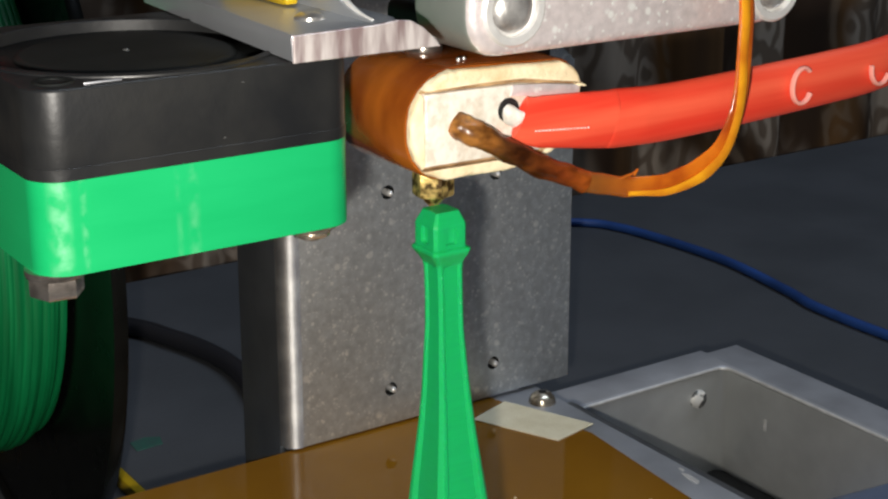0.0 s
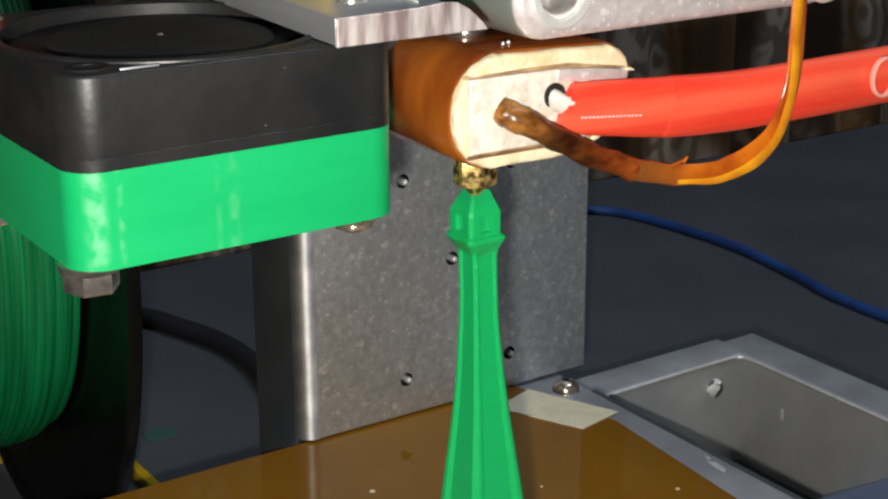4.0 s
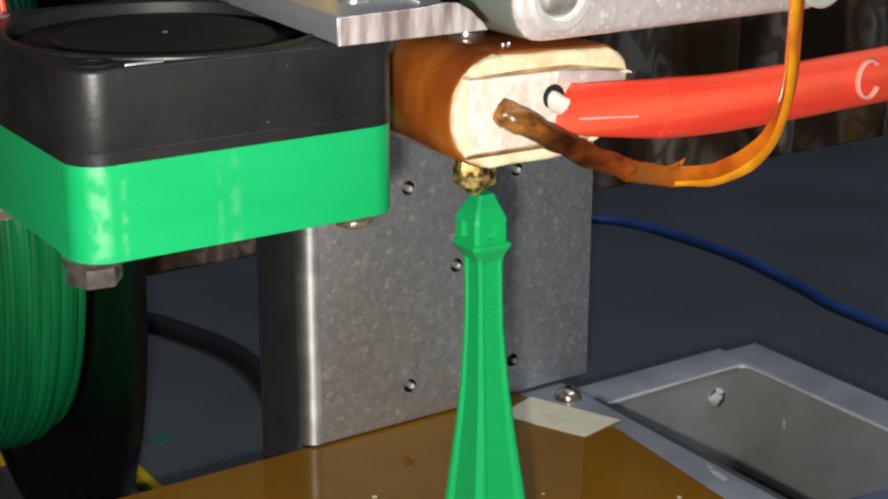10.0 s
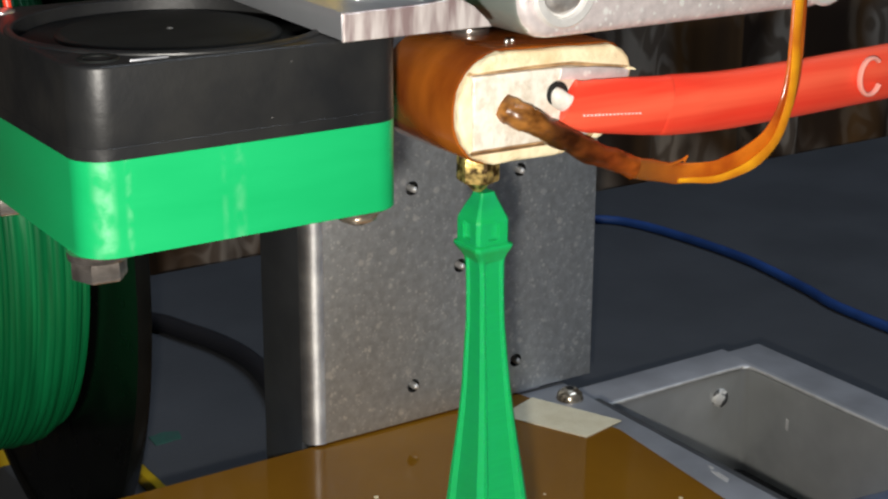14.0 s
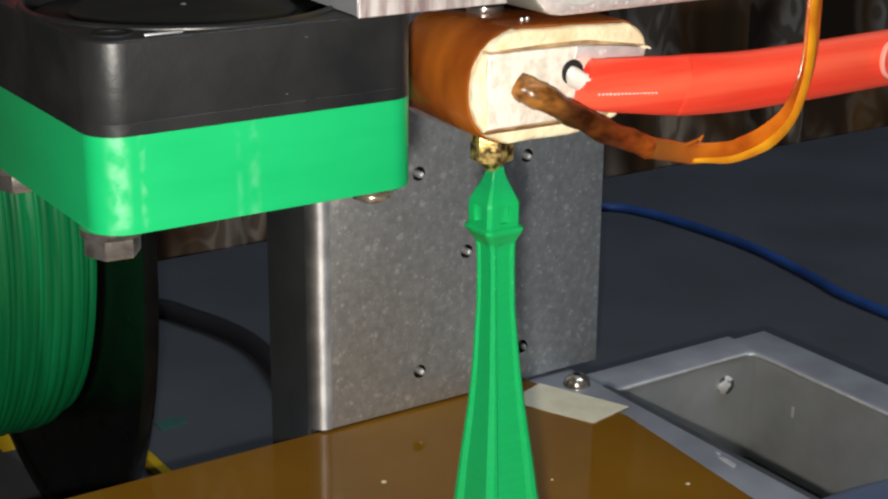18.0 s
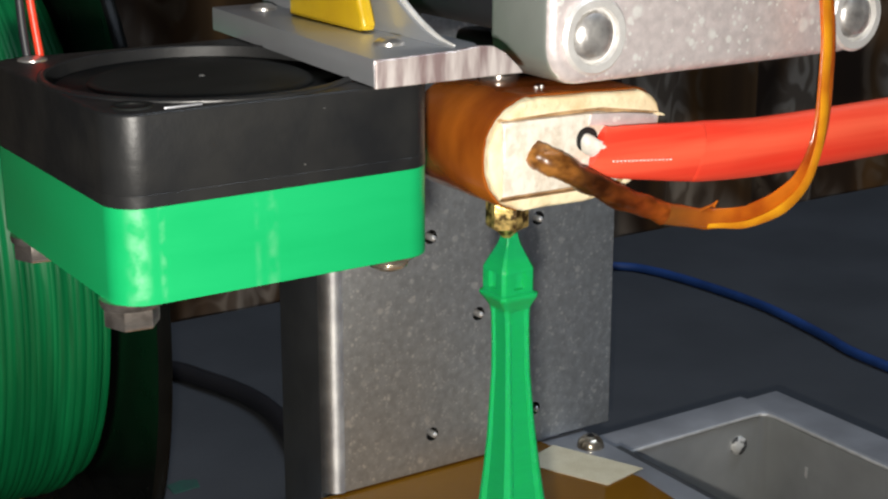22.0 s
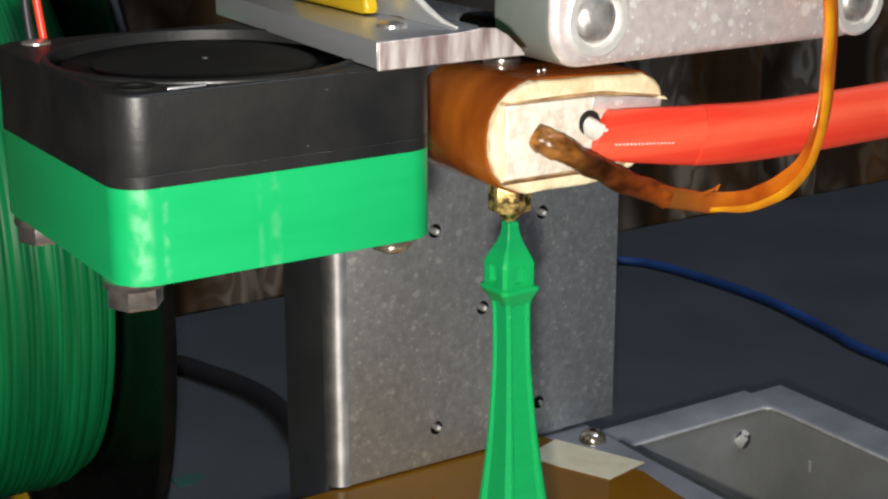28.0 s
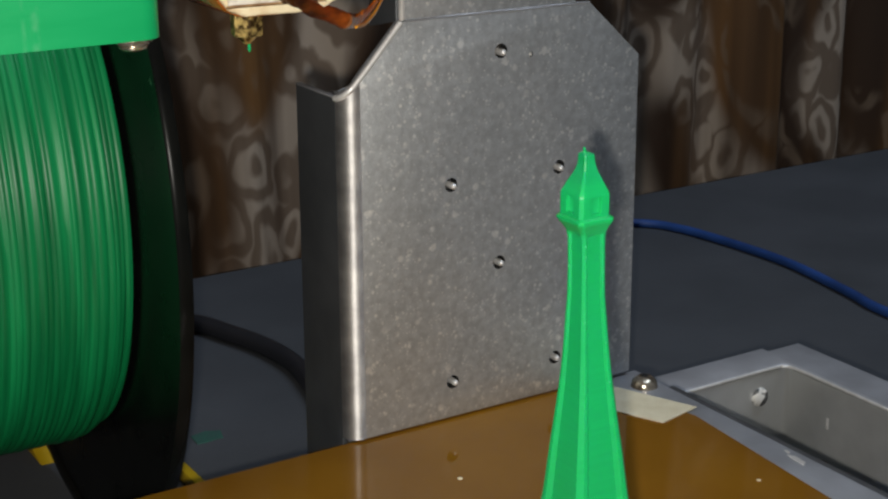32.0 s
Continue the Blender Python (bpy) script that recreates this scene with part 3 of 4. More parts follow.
# ---- the printer's frame: base tray and upright ----
def build_frame():
    t = thing("printer_frame", 60, 60, TABLE, "grey aluminium 3D printer frame with open tray and drilled upright", "printer frame")
    o = Vector((60, 60, TABLE))

    def local(bm):
        for v in bm.verts:
            v.co -= o
        return bm

    rim, low = -115, TABLE
    bend = [(184.6 + 2.8 * math.sin(radians(q)), 124.3 + 2.8 * math.cos(radians(q))) for q in range(0, 91, 10)]
    wall = [(-120, 127.1), (-120, 139.8), (189.8, 139.8), (189.9, 137.2), (202.2, 137.2), (202.2, -160), (187.4, -160)] + bend[::-1]
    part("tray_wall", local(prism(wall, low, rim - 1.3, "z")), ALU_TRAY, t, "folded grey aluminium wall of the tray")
    # the rim's paler metal paints in the bluish light from above
    part("tray_rim", local(prism(wall, rim - 1.3, rim, "z", 0.6, 3)), ALU_BASE, t, "tray rim in paler metal for the bluish light on it")
    # added near-white bead draws the highlight along the inner edge
    part("tray_edge_gleam", local(swept([(187.3, -118, rim - 0.5), (187.3, 0, rim - 0.5), (187.3, 90, rim - 0.5), (187.3, 121, rim - 0.5), (185.6, 126.0, rim - 0.5), (182, 127.0, rim - 0.5), (160, 127.0, rim - 0.55), (118, 127.0, rim - 0.9)], 0.5, seg=12, steps=5)), GLEAM_AND_WEAR, t, "bright bead for the gleam on the tray's inner edge")
    part("deck", local(box(-120, 98, -160, 126.9, low + 12, rim - 0.15, 0.8, 2)), ALU_TRAY, t)
    part("front_rail", local(box(98.2, 187.4, -160, -120, low, rim, 1.2, 3)), ALU_TRAY, t)
    # near-black floor colour stands for the deep shade at the tray's bottom
    part("tray_floor", local(box(98.2, 187.4, -119.9, 126.9, low, low + 1, 0)), DARK_SHADOW, t, "tray floor painted black for the shade in the tray")
    part("blue_cover", local(prism([(20, -150), (62, -150), (89, -145), (84, -141), (60, -125), (20, -118)], 160, 187.0, "x", 1.2, 3)), BLUE_SHEET, t, "pale blue cover lying in the tray")
    rivet = part("rivet", local(turned([(0, -2.0), (1.5, -1.9), (2.6, -1.1), (3.0, 0.8)], 24, "y", (177.3, 127.0, -123.6))), RIVET, t, "domed bright rivet")

    for x, y, z in ((187.6, 109.3, -127.9),):
        part("scratch", local(box(x - 0.3, x + 0.3, y - 0.5, y + 0.5, z - 1.8, z + 1.6, 0.1)), GLEAM_AND_WEAR, t, "small bright scratch")
    # drilled upright panel with chamfered shoulders
    outline = [(40.7, -101), (122.3, -101), (121.6, -15.0), (105.8, -0.8), (52.4, -0.8), (40.7, -13.4)]
    bm = prism(outline, 120.5, 123.5, "y", 0.35, 2)
    panel = part("upright_panel", local(bm), ALU_PLATE, t, "blasted aluminium panel with drilled holes")
    holes = [(65.6, -40.9), (97.3, -40.9), (66.1, -91.6), (97.3, -91.7), (79.6, -62.7), (79.6, -10.1)]
    tool = bmesh.new()
    for x, z in holes:
        turned([(1.75, 119.5), (1.75, 125)], 28, "y", (x, 0, z), tool)
    turned([(0.6, 119.5), (0.6, 125)], 12, "y", (88.3, 0, -11.8), tool)
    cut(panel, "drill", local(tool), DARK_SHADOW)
    # added bright domes stand in for the lit inner walls of the holes
    for x, z in holes:
        part("hole_glint", local(turned([(0, -0.75), (0.45, -0.6), (0.75, -0.2), (0.85, 0.4), (0.85, 2.4)], 16, "y", (x + 1.0, 120.95, z - 0.6))), GLEAM_AND_WEAR, t, "bright dome for the glint in the hole")
    part("hole_glint", local(turned([(0, -0.5), (0.45, -0.3), (0.6, 0.4), (0.6, 2)], 12, "y", (88.3, 121.0, -11.8))), GLEAM_AND_WEAR, t, "bright dome for the glint in the small hole")
    part("bent_edge", local(turned_edge()), ALU_EDGE, t, "bright rounded bend along the panel's edge")
    # pale strips paint the highlight lines on the panel's and flange's edges
    part("edge_gleam", local(swept([(37.0, 124.4, -17.3), (37.3, 122.9, -16.9), (38.2, 121.6, -16.0), (39.3, 121.0, -14.9), (40.6, 120.9, -13.6), (44, 120.8, -10.0), (48, 120.8, -5.6), (52.2, 120.8, -1.0)], 0.75, seg=12, steps=2)), GLEAM_AND_WEAR, t, "bright strip for the gleam along the panel's edge")
    part("edge_gleam", local(box(51.9, 53.3, 120.2, 121.6, -0.7, 150, 0.55, 2)), GLEAM_AND_WEAR, t, "bright strip for the gleam along the panel's edge")
    part("edge_gleam", local(swept([(53.5, 120.7, -0.7), (70, 120.65, -0.7), (88, 120.65, -0.75), (105.6, 120.7, -0.8)], 0.3, seg=10, steps=4, rough=0.3)), ALU_DULL, t, "pale strip for the gleam on the panel's top edge")
    part("flange_gleam", local(box(36.95, 38.6, 124.7, 144.1, -17.6, -17.05, 0.2, 1)), ALU_DULL, t)
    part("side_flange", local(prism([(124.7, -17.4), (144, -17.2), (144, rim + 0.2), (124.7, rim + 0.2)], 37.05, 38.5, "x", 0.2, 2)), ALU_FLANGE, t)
    part("rear_panel", local(box(38.6, 121.5, 141, 143.5, low, -20, 0.3)), ALU_DULL, t)
    upper = part("upper_panel", local(prism([(52.4, -0.6), (101.6, -0.6), (101.6, 150), (52.4, 150)], 120.6, 123.4, "y", 0.5, 2)), ALU_PLATE, t, "narrow upper aluminium panel")
    tool = bmesh.new()
    for x, z in ((92.8, 10.2), (61.4, 11.7)):
        turned([(1.75, 119.5), (1.75, 125)], 28, "y", (x, 0, z), tool)
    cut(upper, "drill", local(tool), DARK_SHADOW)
    # the same glint domes in the upper holes
    for x, z in ((92.8, 10.2), (61.4, 11.7)):
        part("hole_glint", local(turned([(0, -0.75), (0.45, -0.6), (0.75, -0.2), (0.85, 0.4), (0.85, 2.4)], 16, "y", (x + 0.6, 120.95, z - 0.9))), GLEAM_AND_WEAR, t, "bright dome for the glint in the hole")
    part("upper_flange", local(prism([(121.7, -0.8), (134, -3.5), (134, 150), (121.7, 150)], 51.6, 52.35, "x", 0.2, 2)), ALU_FLANGE, t, "folded side of the upper panel, darkened for its shade")


def turned_edge():
    """The round bend from the panel into its side flange."""
    bm, rings = bmesh.new(), []
    for out in (4.2, 2.6):
        col = []
        for i in range(11):
            a = radians(180 + 90 * i / 10)
            x, y = 41.25 + out * math.cos(a), 124.62 + out * math.sin(a)
            zt = -12.5 - 1.06 * (41.25 - x)
            col.append((bm.verts.new((x, y, -101)), bm.verts.new((x, y, zt))))
        rings.append(col)
    a, b = rings
    for i in range(10):
        bm.faces.new((a[i][0], a[i + 1][0], a[i + 1][1], a[i][1]))
        bm.faces.new((b[i][0], b[i][1], b[i + 1][1], b[i + 1][0]))
        bm.faces.new((a[i][1], a[i + 1][1], b[i + 1][1], b[i][1]))
        bm.faces.new((a[i][0], b[i][0], b[i + 1][0], a[i + 1][0]))
    for i in (0, 10):
        bm.faces.new((a[i][0], a[i][1], b[i][1], b[i][0]))
    return bm


build_frame()


# ---- the spool of filament on its stand ----
def build_spool():
    t = thing("filament_spool", 0.2, 214.4, -49, "black spool wound with green filament, standing on the table", "spool")
    t.rotation_euler[2] = radians(-3.4)
    width, core = 66.0, 71.0
    bm = bmesh.new()
    rnd = random.Random(4)
    turns, seg = 37, 120
    pitch = (width - 1) / turns
    slack = [rnd.uniform(-0.3, 0.15) - 3.2 * max(0.0, (k - turns + 6) / 5) ** 2 for k in range(turns)]
    lean = [rnd.uniform(-1.3, 1.3) for _ in range(turns)]
    rings = []
    for k in range(turns):
        for q in range(5):
            a = -1 + 2 * q / 4
            ring = []
            for s in range(seg):
                th = 2 * math.pi * s / seg
                sag = slack[k] + 0.25 * noise.noise(Vector((math.cos(th) * 1.5, math.sin(th) * 1.5, k * 0.9)))
                r = core + 0.34 * math.sqrt(max(0, 1 - a * a)) + sag
                x = -width + (k + 0.5 + a * 0.5) * pitch + lean[k] * math.sin(th + k) * 0.8
                ring.append(bm.verts.new((x, r * math.cos(th), r * math.sin(th))))
            rings.append(ring)
    for a, b in zip(rings, rings[1:]):
        for s in range(seg):
            bm.faces.new((a[s], a[(s + 1) % seg], b[(s + 1) % seg], b[s]))
    w = part("filament_winding", bm, GREEN_FIL, t, "glossy green filament wound in many turns")
    w["kind"] = "stuff"
    rim = [(12, 0), (96.5, 0), (97.2, -1.0), (99.6, -1.0), (100, -0.4), (100, 1.6), (99.6, 2.2), (96.5, 2.2), (96, 1.8), (12, 1.8)]
    f1 = part("flange", turned(rim, 128, "x"), SPOOL_BLACK, t, "glossy black plastic flange")
    part("flange", turned([(r, -width - h) for r, h in rim], 128, "x"), SPOOL_BLACK, t, "glossy black plastic flange")
    part("hub", turned([(26, -width), (26, 0)], 48, "x"), SPOOL_BLACK, t)
    part("rim_hole", turned([(1.6, -0.15), (1.6, 0.2)], 16, "x", (0, -87, 40)), ZINC, f1, "small bright hole in the flange")
    return t


build_spool()


def build_stand():
    t = thing("spool_stand", 0, 214, TABLE, "yellow plastic stand under the filament spool", "stand")
    part("crossbar", box(31.4, 34.6, -22, 60, 0, 4.2, 0.6), YELLOW, t)
    part("foot", prism([(36, 0), (60, 0), (57, 5), (54, 7.5), (51, 7.5), (46, 4)], -0.5, 4.0, "x", 0.5, 2), YELLOW, t)
    part("rail", box(-70, 31.7, 57, 60, 0, 2.6, 0.4), YELLOW, t)


build_stand()


# ---- the sliding print bed ----
BED = -101.6


def build_bed():
    t = thing("print_bed", 0, 0, BED - 6, "sliding print bed with glossy amber film on grey aluminium", "print bed")
    z = 6.0
    part("bed_plate", box(-70, 113.9, -120, 122.6, z - 5, z - 0.5, 0.6), ALU_BASE, t, "grey aluminium bed plate")
    part("edge_strip", box(113.95, 116.4, -120, 109.5, z - 5, z - 1.0, 0.5), ALU_FLANGE, t, "dark strip along the bed's edge")
    for x, y, a, b in ((110.6, 58.0, 0.9, 3.2), (111.8, 62.5, 0.45, 1.0)):
        part("chip", prism([(x - a, y - b), (x + a * 0.6, y - b * 0.7), (x + a, y + b * 0.5), (x - a * 0.2, y + b), (x - a * 0.8, y + b * 0.2)], z - 0.52, z - 0.38, "z"), GLEAM_AND_WEAR, t, "pale worn chip on the bed plate")
    part("amber_film", prism([(-66, -116), (99, -116), (102, 38.3), (106.7, 89.7), (100.5, 113), (98.5, 121.9), (-66, 121.9)], z - 0.5, z, "z", 0.12, 1), AMBER_BED, t, "glossy amber polyimide film")
    for y in (-60, 60):
        part("runner", box(-60, 105, y - 6, y + 6, -7.5, 1, 0.4), ALU_DULL, t)
    bm = prism([(110.0, 93.1), (96.6, 90.3), (86.5, 112.0), (99.8, 116.6)], z + 0.05, z + 0.3, "z")
    part("masking_tape", bm, MASK_TAPE, t, "torn strip of cream masking tape")
    s = part("screw", turned([(0, 3.0), (2.0, 2.7), (3.2, 1.6), (3.6, 0.0), (3.6, -0.6)], 28, "z", (108.7, 112.3, z - 0.5)), CHROME, t, "shiny domed zinc screw")
    part("socket", prism([(108.7 + a, 112.3 + b) for a, b in hexagon(1.1)], z + 1.7, z + 2.53, "z"), DARK_SHADOW, s)
    for x, y, r in ((37.4, 91.4, 0.6), (94.6, 54.0, 0.5), (70, 72, 0.3), (60, 30, 0.4)):
        part("speck", turned([(0, z + 0.25), (r, z + 0.15), (r * 1.1, z - 0.02)], 8, "z", (x, y, 0)), WOOL, t, "small pale speck on the film")
    return t


# ---- the printed tower, which grows by layers at its tip ----
# height, half the width of the square section, lean of the axis
TOWER = [(-101.6, 16.5, 3.2), (-97, 15.2, 3.1), (-90, 12.6, 3.0), (-80, 9.4, 2.9), (-70, 7.0, 2.7), (-62, 5.65, 2.6), (-56.7, 4.95, 2.5), (-49.2, 4.25, 2.3), (-43.7, 3.68, 2.15), (-38.3, 3.13, 2.0),
         (-33, 2.70, 1.85), (-27.8, 2.40, 1.65), (-22.6, 2.12, 1.5), (-17.6, 2.06, 1.4), (-13.2, 2.08, 1.25), (-12.5, 2.2, 1.2), (-11.8, 2.5, 1.1), (-10.8, 3.05, 0.95), (-10.3, 3.28, 0.9), (-9.95, 3.25, 0.9), (-9.8, 2.8, 0.8),
         (-6.2, 2.80, 0.78), (-6.0, 2.72, 0.79), (-5.0, 2.27, 0.8), (-4.3, 1.97, 0.82)]
TIP = [(-4.3, 1.97, 0.82), (-3.6, 1.64, 0.85), (-2.8, 1.29, 0.9), (-1.8, 1.01, 0.9), (-1.1, 0.94, 0.88), (-0.6, 0.95, 0.85), (-0.3, 0.88, 0.82), (-0.2, 0.5, 0.7), (0.1, 0.26, 0.5), (0.75, 0.12, 0.4)]


FACING = 0.0


def section(h, cx, z, ribbed=True):
    """A square section with proud corner ribs and hollowed sides, turned on the bed; above the shaft its corners are cut wide."""
    h *= 1.065 if ribbed else 1.02
    b, d, c0 = (0.34 * h, 0.15 * h, 0.17 * h) if ribbed else (0.40 * h, 0.012 * h, 0.16 * h)
    side = [(-h + c0, -h), (-h + b, -h), (-h + b + 0.13 * h, -h + d), (h - b - 0.13 * h, -h + d), (h - b, -h), (h - c0, -h)]
    pts = []
    for q in range(4):
        c, s = math.cos(FACING + q * math.pi / 2), math.sin(FACING + q * math.pi / 2)
        pts += [(cx + x * c - y * s, x * s + y * c, z) for x, y in side]
    return pts


def loft(levels, closed=True):
    bm = bmesh.new()
    rings = [[bm.verts.new(p) for p in lv] for lv in levels]
    for a, b in zip(rings, rings[1:]):
        k = len(a)
        for i in range(k):
            bm.faces.new((a[i], a[(i + 1) % k], b[(i + 1) % k], b[i]))
    bm.faces.new(rings[0])
    bm.faces.new(rings[-1])
    return bm


def profile_at(rows, z):
    for (z0, h0, c0), (z1, h1, c1) in zip(rows, rows[1:]):
        if z0 <= z <= z1:
            k = (z - z0) / (z1 - z0)
            return h0 + (h1 - h0) * k, c0 + (c1 - c0) * k
    return rows[-1][1:]


LAYERS = []


def build_tower():
    t = thing("printed_tower", 0, 0, BED, "slender bright green 3D printed tower standing on the print bed", "model tower")
    levels, z = [], BED
    rnd = random.Random(9)
    while z < -4.31:
        h, cx = profile_at(TOWER, z)
        levels.append(section(h + rnd.uniform(-0.004, 0.004), cx, z - BED, z < -12.6))
        z += 0.45 if z < -13 else 0.3
    h, cx = profile_at(TOWER, -4.3)
    levels.append(section(h, cx, -4.3 - BED, False))
    body = part("tower_body", loft(levels), GREEN_TOWER, t, "green ribbed tower shaft with fine print layers")
    # small glossy blobs where the print head turned at the ribs
    bead = mesh_of("print_blob", turned([(0, -1.9), (0.8, -0.9), (1, 0), (0.8, 0.9), (0, 1.9)], 8, "z"), GREEN_GLOSS)
    for px, py in ((-0.80, -0.99), (0.70, -0.99), (-0.99, 0.72)):
        z = -96.0
        while z < -14:
            h, cx = profile_at(TOWER, z)
            h *= 1.049
            blob_ob = new("print_blob", bead)
            blob_ob.parent = t
            blob_ob.location = Vector((px * h + cx, py * h, z - BED)) * MM
            blob_ob.scale = (rnd.uniform(0.09, 0.21),) * 3
            z += rnd.uniform(0.7, 3.2)
    # shallow window recesses on the four faces of the lantern storey
    tool = bmesh.new()
    for q in range(4):
        niche = box(-0.95, 0.95, -3.4, -2.15, -9.1 - BED, -6.5 - BED, 0.25, 2)
        for v in niche.verts:
            v.co = Matrix.Rotation(FACING + q * math.pi / 2, 3, "Z") @ v.co + Vector((0.79, 0, 0))
        me = bpy.data.meshes.new("niche")
        niche.to_mesh(me)
        niche.free()
        tool.from_mesh(me)
        bpy.data.meshes.remove(me)
    cut(body, "niches", tool)
    step = 0.4
    n = int((0.75 + 4.3) / step)
    for i in range(n):
        z0 = -4.3 + step * i
        z1 = z0 + step + (0.25 if i == n - 1 else 0)
        (h0, c0), (h1, c1) = profile_at(TIP, z0), profile_at(TIP, min(z1, 0.75))
        bm = loft([section(h0, c0, 0, False), section((h0 * 2 + h1) / 3 * 1.003, c0, step * 0.35, False), section((h0 + h1 * 2) / 3 * 1.003, c1, step * 0.7, False), section(h1, c1, z1 - z0 + 0.02, False)])
        ob = part("tip_layer", bm, GREEN_TOWER, t)
        LAYERS.append((ob, z0 - BED, z1))
    return t


# ---- the print head ----
def build_head():
    t = thing("extruder_carriage", 0, 0, 0, "extruder carriage with black fan, green duct and amber-wrapped heater block", "extruder")
    # cooling fan
    fx0, fx1, fy0, fy1, z0, z1, z2 = -65.6, -23.6, -18.1, 25.4, 5.3, 16.6, 27.3
    cx, cy = -45.6, fy0 + 20.3
    outer = rounded(fx0, fx1, fy0, fy1, 4.2, 8)
    fan = part("fan_frame", prism(outer, z1 + 0.02, z2, "z", 0.45, 3), BLACK_ABS, t, "black plastic square fan frame")
    part("lower_rim", prism(rounded(fx0 - 0.05, fx1 + 0.05, fy0 - 0.05, fy1 + 0.05, 4.25, 8), z1 + 0.02, z1 + 1.5, "z", 0.04, 1), BLACK_ABS, fan)
    cut(fan, "bore", turned([(18.9, z1 - 1), (18.9, z2 + 1)], 72, "z", (cx, cy, 0)))
    part("raised_rim", turned([(18.9, z2 - 2.2), (18.9, z2 + 0.25), (19.1, z2 + 0.4), (19.5, z2 + 0.4), (19.9, z2 + 0.2), (20.0, z2 - 0.6), (18.9, z2 - 2.2)], 96, "z", (cx, cy, 0), capped=False), BLACK_ABS, fan)
    part("fan_bottom", turned([(0, z1 + 0.1), (18.7, z1 + 0.1), (18.7, z1 + 0.7), (0, z1 + 0.7)], 48, "z", (cx, cy, 0)), BLACK_ABS, fan)
    part("impeller_disc", turned([(0, z2 - 1.1), (17.9, z2 - 1.1), (18.4, z2 - 1.4), (18.4, z1 + 1)], 72, "z", (cx, cy, 0)), BLACK_GLOSS, fan, "black impeller disc")
    part("fan_hub", turned([(0, z2 - 0.45), (6, z2 - 0.45), (12.9, z2 - 0.45), (13.2, z2 - 0.5), (13.8, z2 - 0.7), (14.1, z2 - 1.1), (14.2, z2 - 2.7)], 64, "z", (cx, cy, 0)), BLACK_GLOSS, fan, "black round fan hub")
    part("hub_dimple", turned([(0, z2 - 0.25), (0.3, z2 - 0.28), (0.5, z2 - 0.5)], 16, "z", (cx, cy, 0)), BLACK_NICK, fan, "tiny pale mark on the hub's centre")
    for x, y in ((fx0 + 5.2, fy1 - 3.4), (fx1 - 4, fy1 - 4)):
        part("screw_head", turned([(0, z2 + 0.55), (1.2, z2 + 0.45), (1.9, z2 + 0.2), (2.0, z2 - 0.2)], 20, "z", (x, y, 0)), ZINC, fan)
    part("mounting_hole", turned([(1.5, z2 - 0.6), (1.55, z2 + 0.1), (1.8, z2 + 0.22), (2.3, z2 + 0.2), (2.5, z2 - 0.1)], 32, "z", (fx0 + 4.3, fy0 + 4.3, 0), capped=False), BLACK_GLOSS, fan, "shiny black ring round the mounting hole")
    part("clip_tab", box(fx0 + 6.8, fx0 + 11.4, fy0 + 1.1, fy0 + 1.5, z2 - 0.2, z2 + 0.2, 0.08), ALU_DULL, fan, "small bright metal tab")
    # green printed duct
    duct = part("fan_duct", prism(rounded(fx0, fx1, fy0, fy1, 4.2, 8), z0, z1, "z", 0.06, 1), GREEN_PLA, t, "bright green printed fan duct")
    for x, z in ((-42.1, 19.1), (-39.4, 25.5)):
        part("nick", box(x - 0.16, x + 0.16, fy0 - 0.02, fy0 + 0.3, z - 0.06, z + 0.08, 0.02, 1), BLACK_NICK, fan, "tiny pale nick")
    # bolts through the duct
    for x, y, hexed in ((-62.6, -13.6, True), (-28.2, -13.7, False), (-62.6, 18.0, True), (-28.2, 18.0, False)):
        if hexed:
            part("washer", turned([(3.0, z0 - 0.95), (3.55, z0 - 0.85), (3.65, z0 - 0.4), (3.6, z0 + 0.05)], 28, "z", (x, y, 0)), STEEL, t, "steel washer")
            part("bolt_head", prism([(x + p, y + q) for p, q in hexagon(3.25, 53)], z0 - 3.35, z0 - 0.9, "z", 0.3, 2), STEEL, t, "shiny hexagonal steel bolt head")
        else:
            part("washer", turned([(3.5, z0 - 0.6), (3.6, z0 - 0.3), (3.5, z0 + 0.05)], 28, "z", (x, y, 0)), CHROME, t, "steel washer")
            part("screw_head", turned([(0, z0 - 2.5), (1.4, z0 - 2.4), (2.4, z0 - 1.9), (2.55, z0 - 1.5), (2.45, z0 - 1.35), (2.85, z0 - 1.1), (2.9, z0 - 0.62)], 28, "z", (x, y, 0)), CHROME, t, "domed shiny screw head")
    # wires of the fan
    part("black_wire", swept([(-60.4, 24.0, 27.3), (-60.6, 24.4, 31), (-61.0, 25.5, 42), (-63, 28, 60), (-65, 33, 80)], 0.55, seg=10), DARK_RUBBER, t, "thin black fan wire")
    part("red_wire", swept([(-58.6, 24.2, 27.3), (-58.9, 24.6, 31), (-59.8, 25.6, 42), (-61.4, 28, 60), (-64, 33, 80)], 0.55, seg=10), RED_WIRE, t, "thin red fan wire")
    # sawn aluminium bracket over the fan
    br = part("bracket", prism([(-33.3, -19.2), (-18.2, -19.2), (-16.0, -15), (-14.8, 33), (-29.6, 33)], 27.4, 30.8, "z", 0.25, 2), ALU_STRAP, t, "grey aluminium bracket plate")
    part("sawn_end", prism([(-33.2, 27.3), (-11.9, 27.3), (-12.6, 28.2), (-14.6, 30.0), (-16.4, 31.0), (-18.4, 31.2), (-22, 30.9), (-33.2, 30.7)], -19.6, -18.9, "y", 0.12, 1), ALU_CUT, br, "rough bright sawn end")
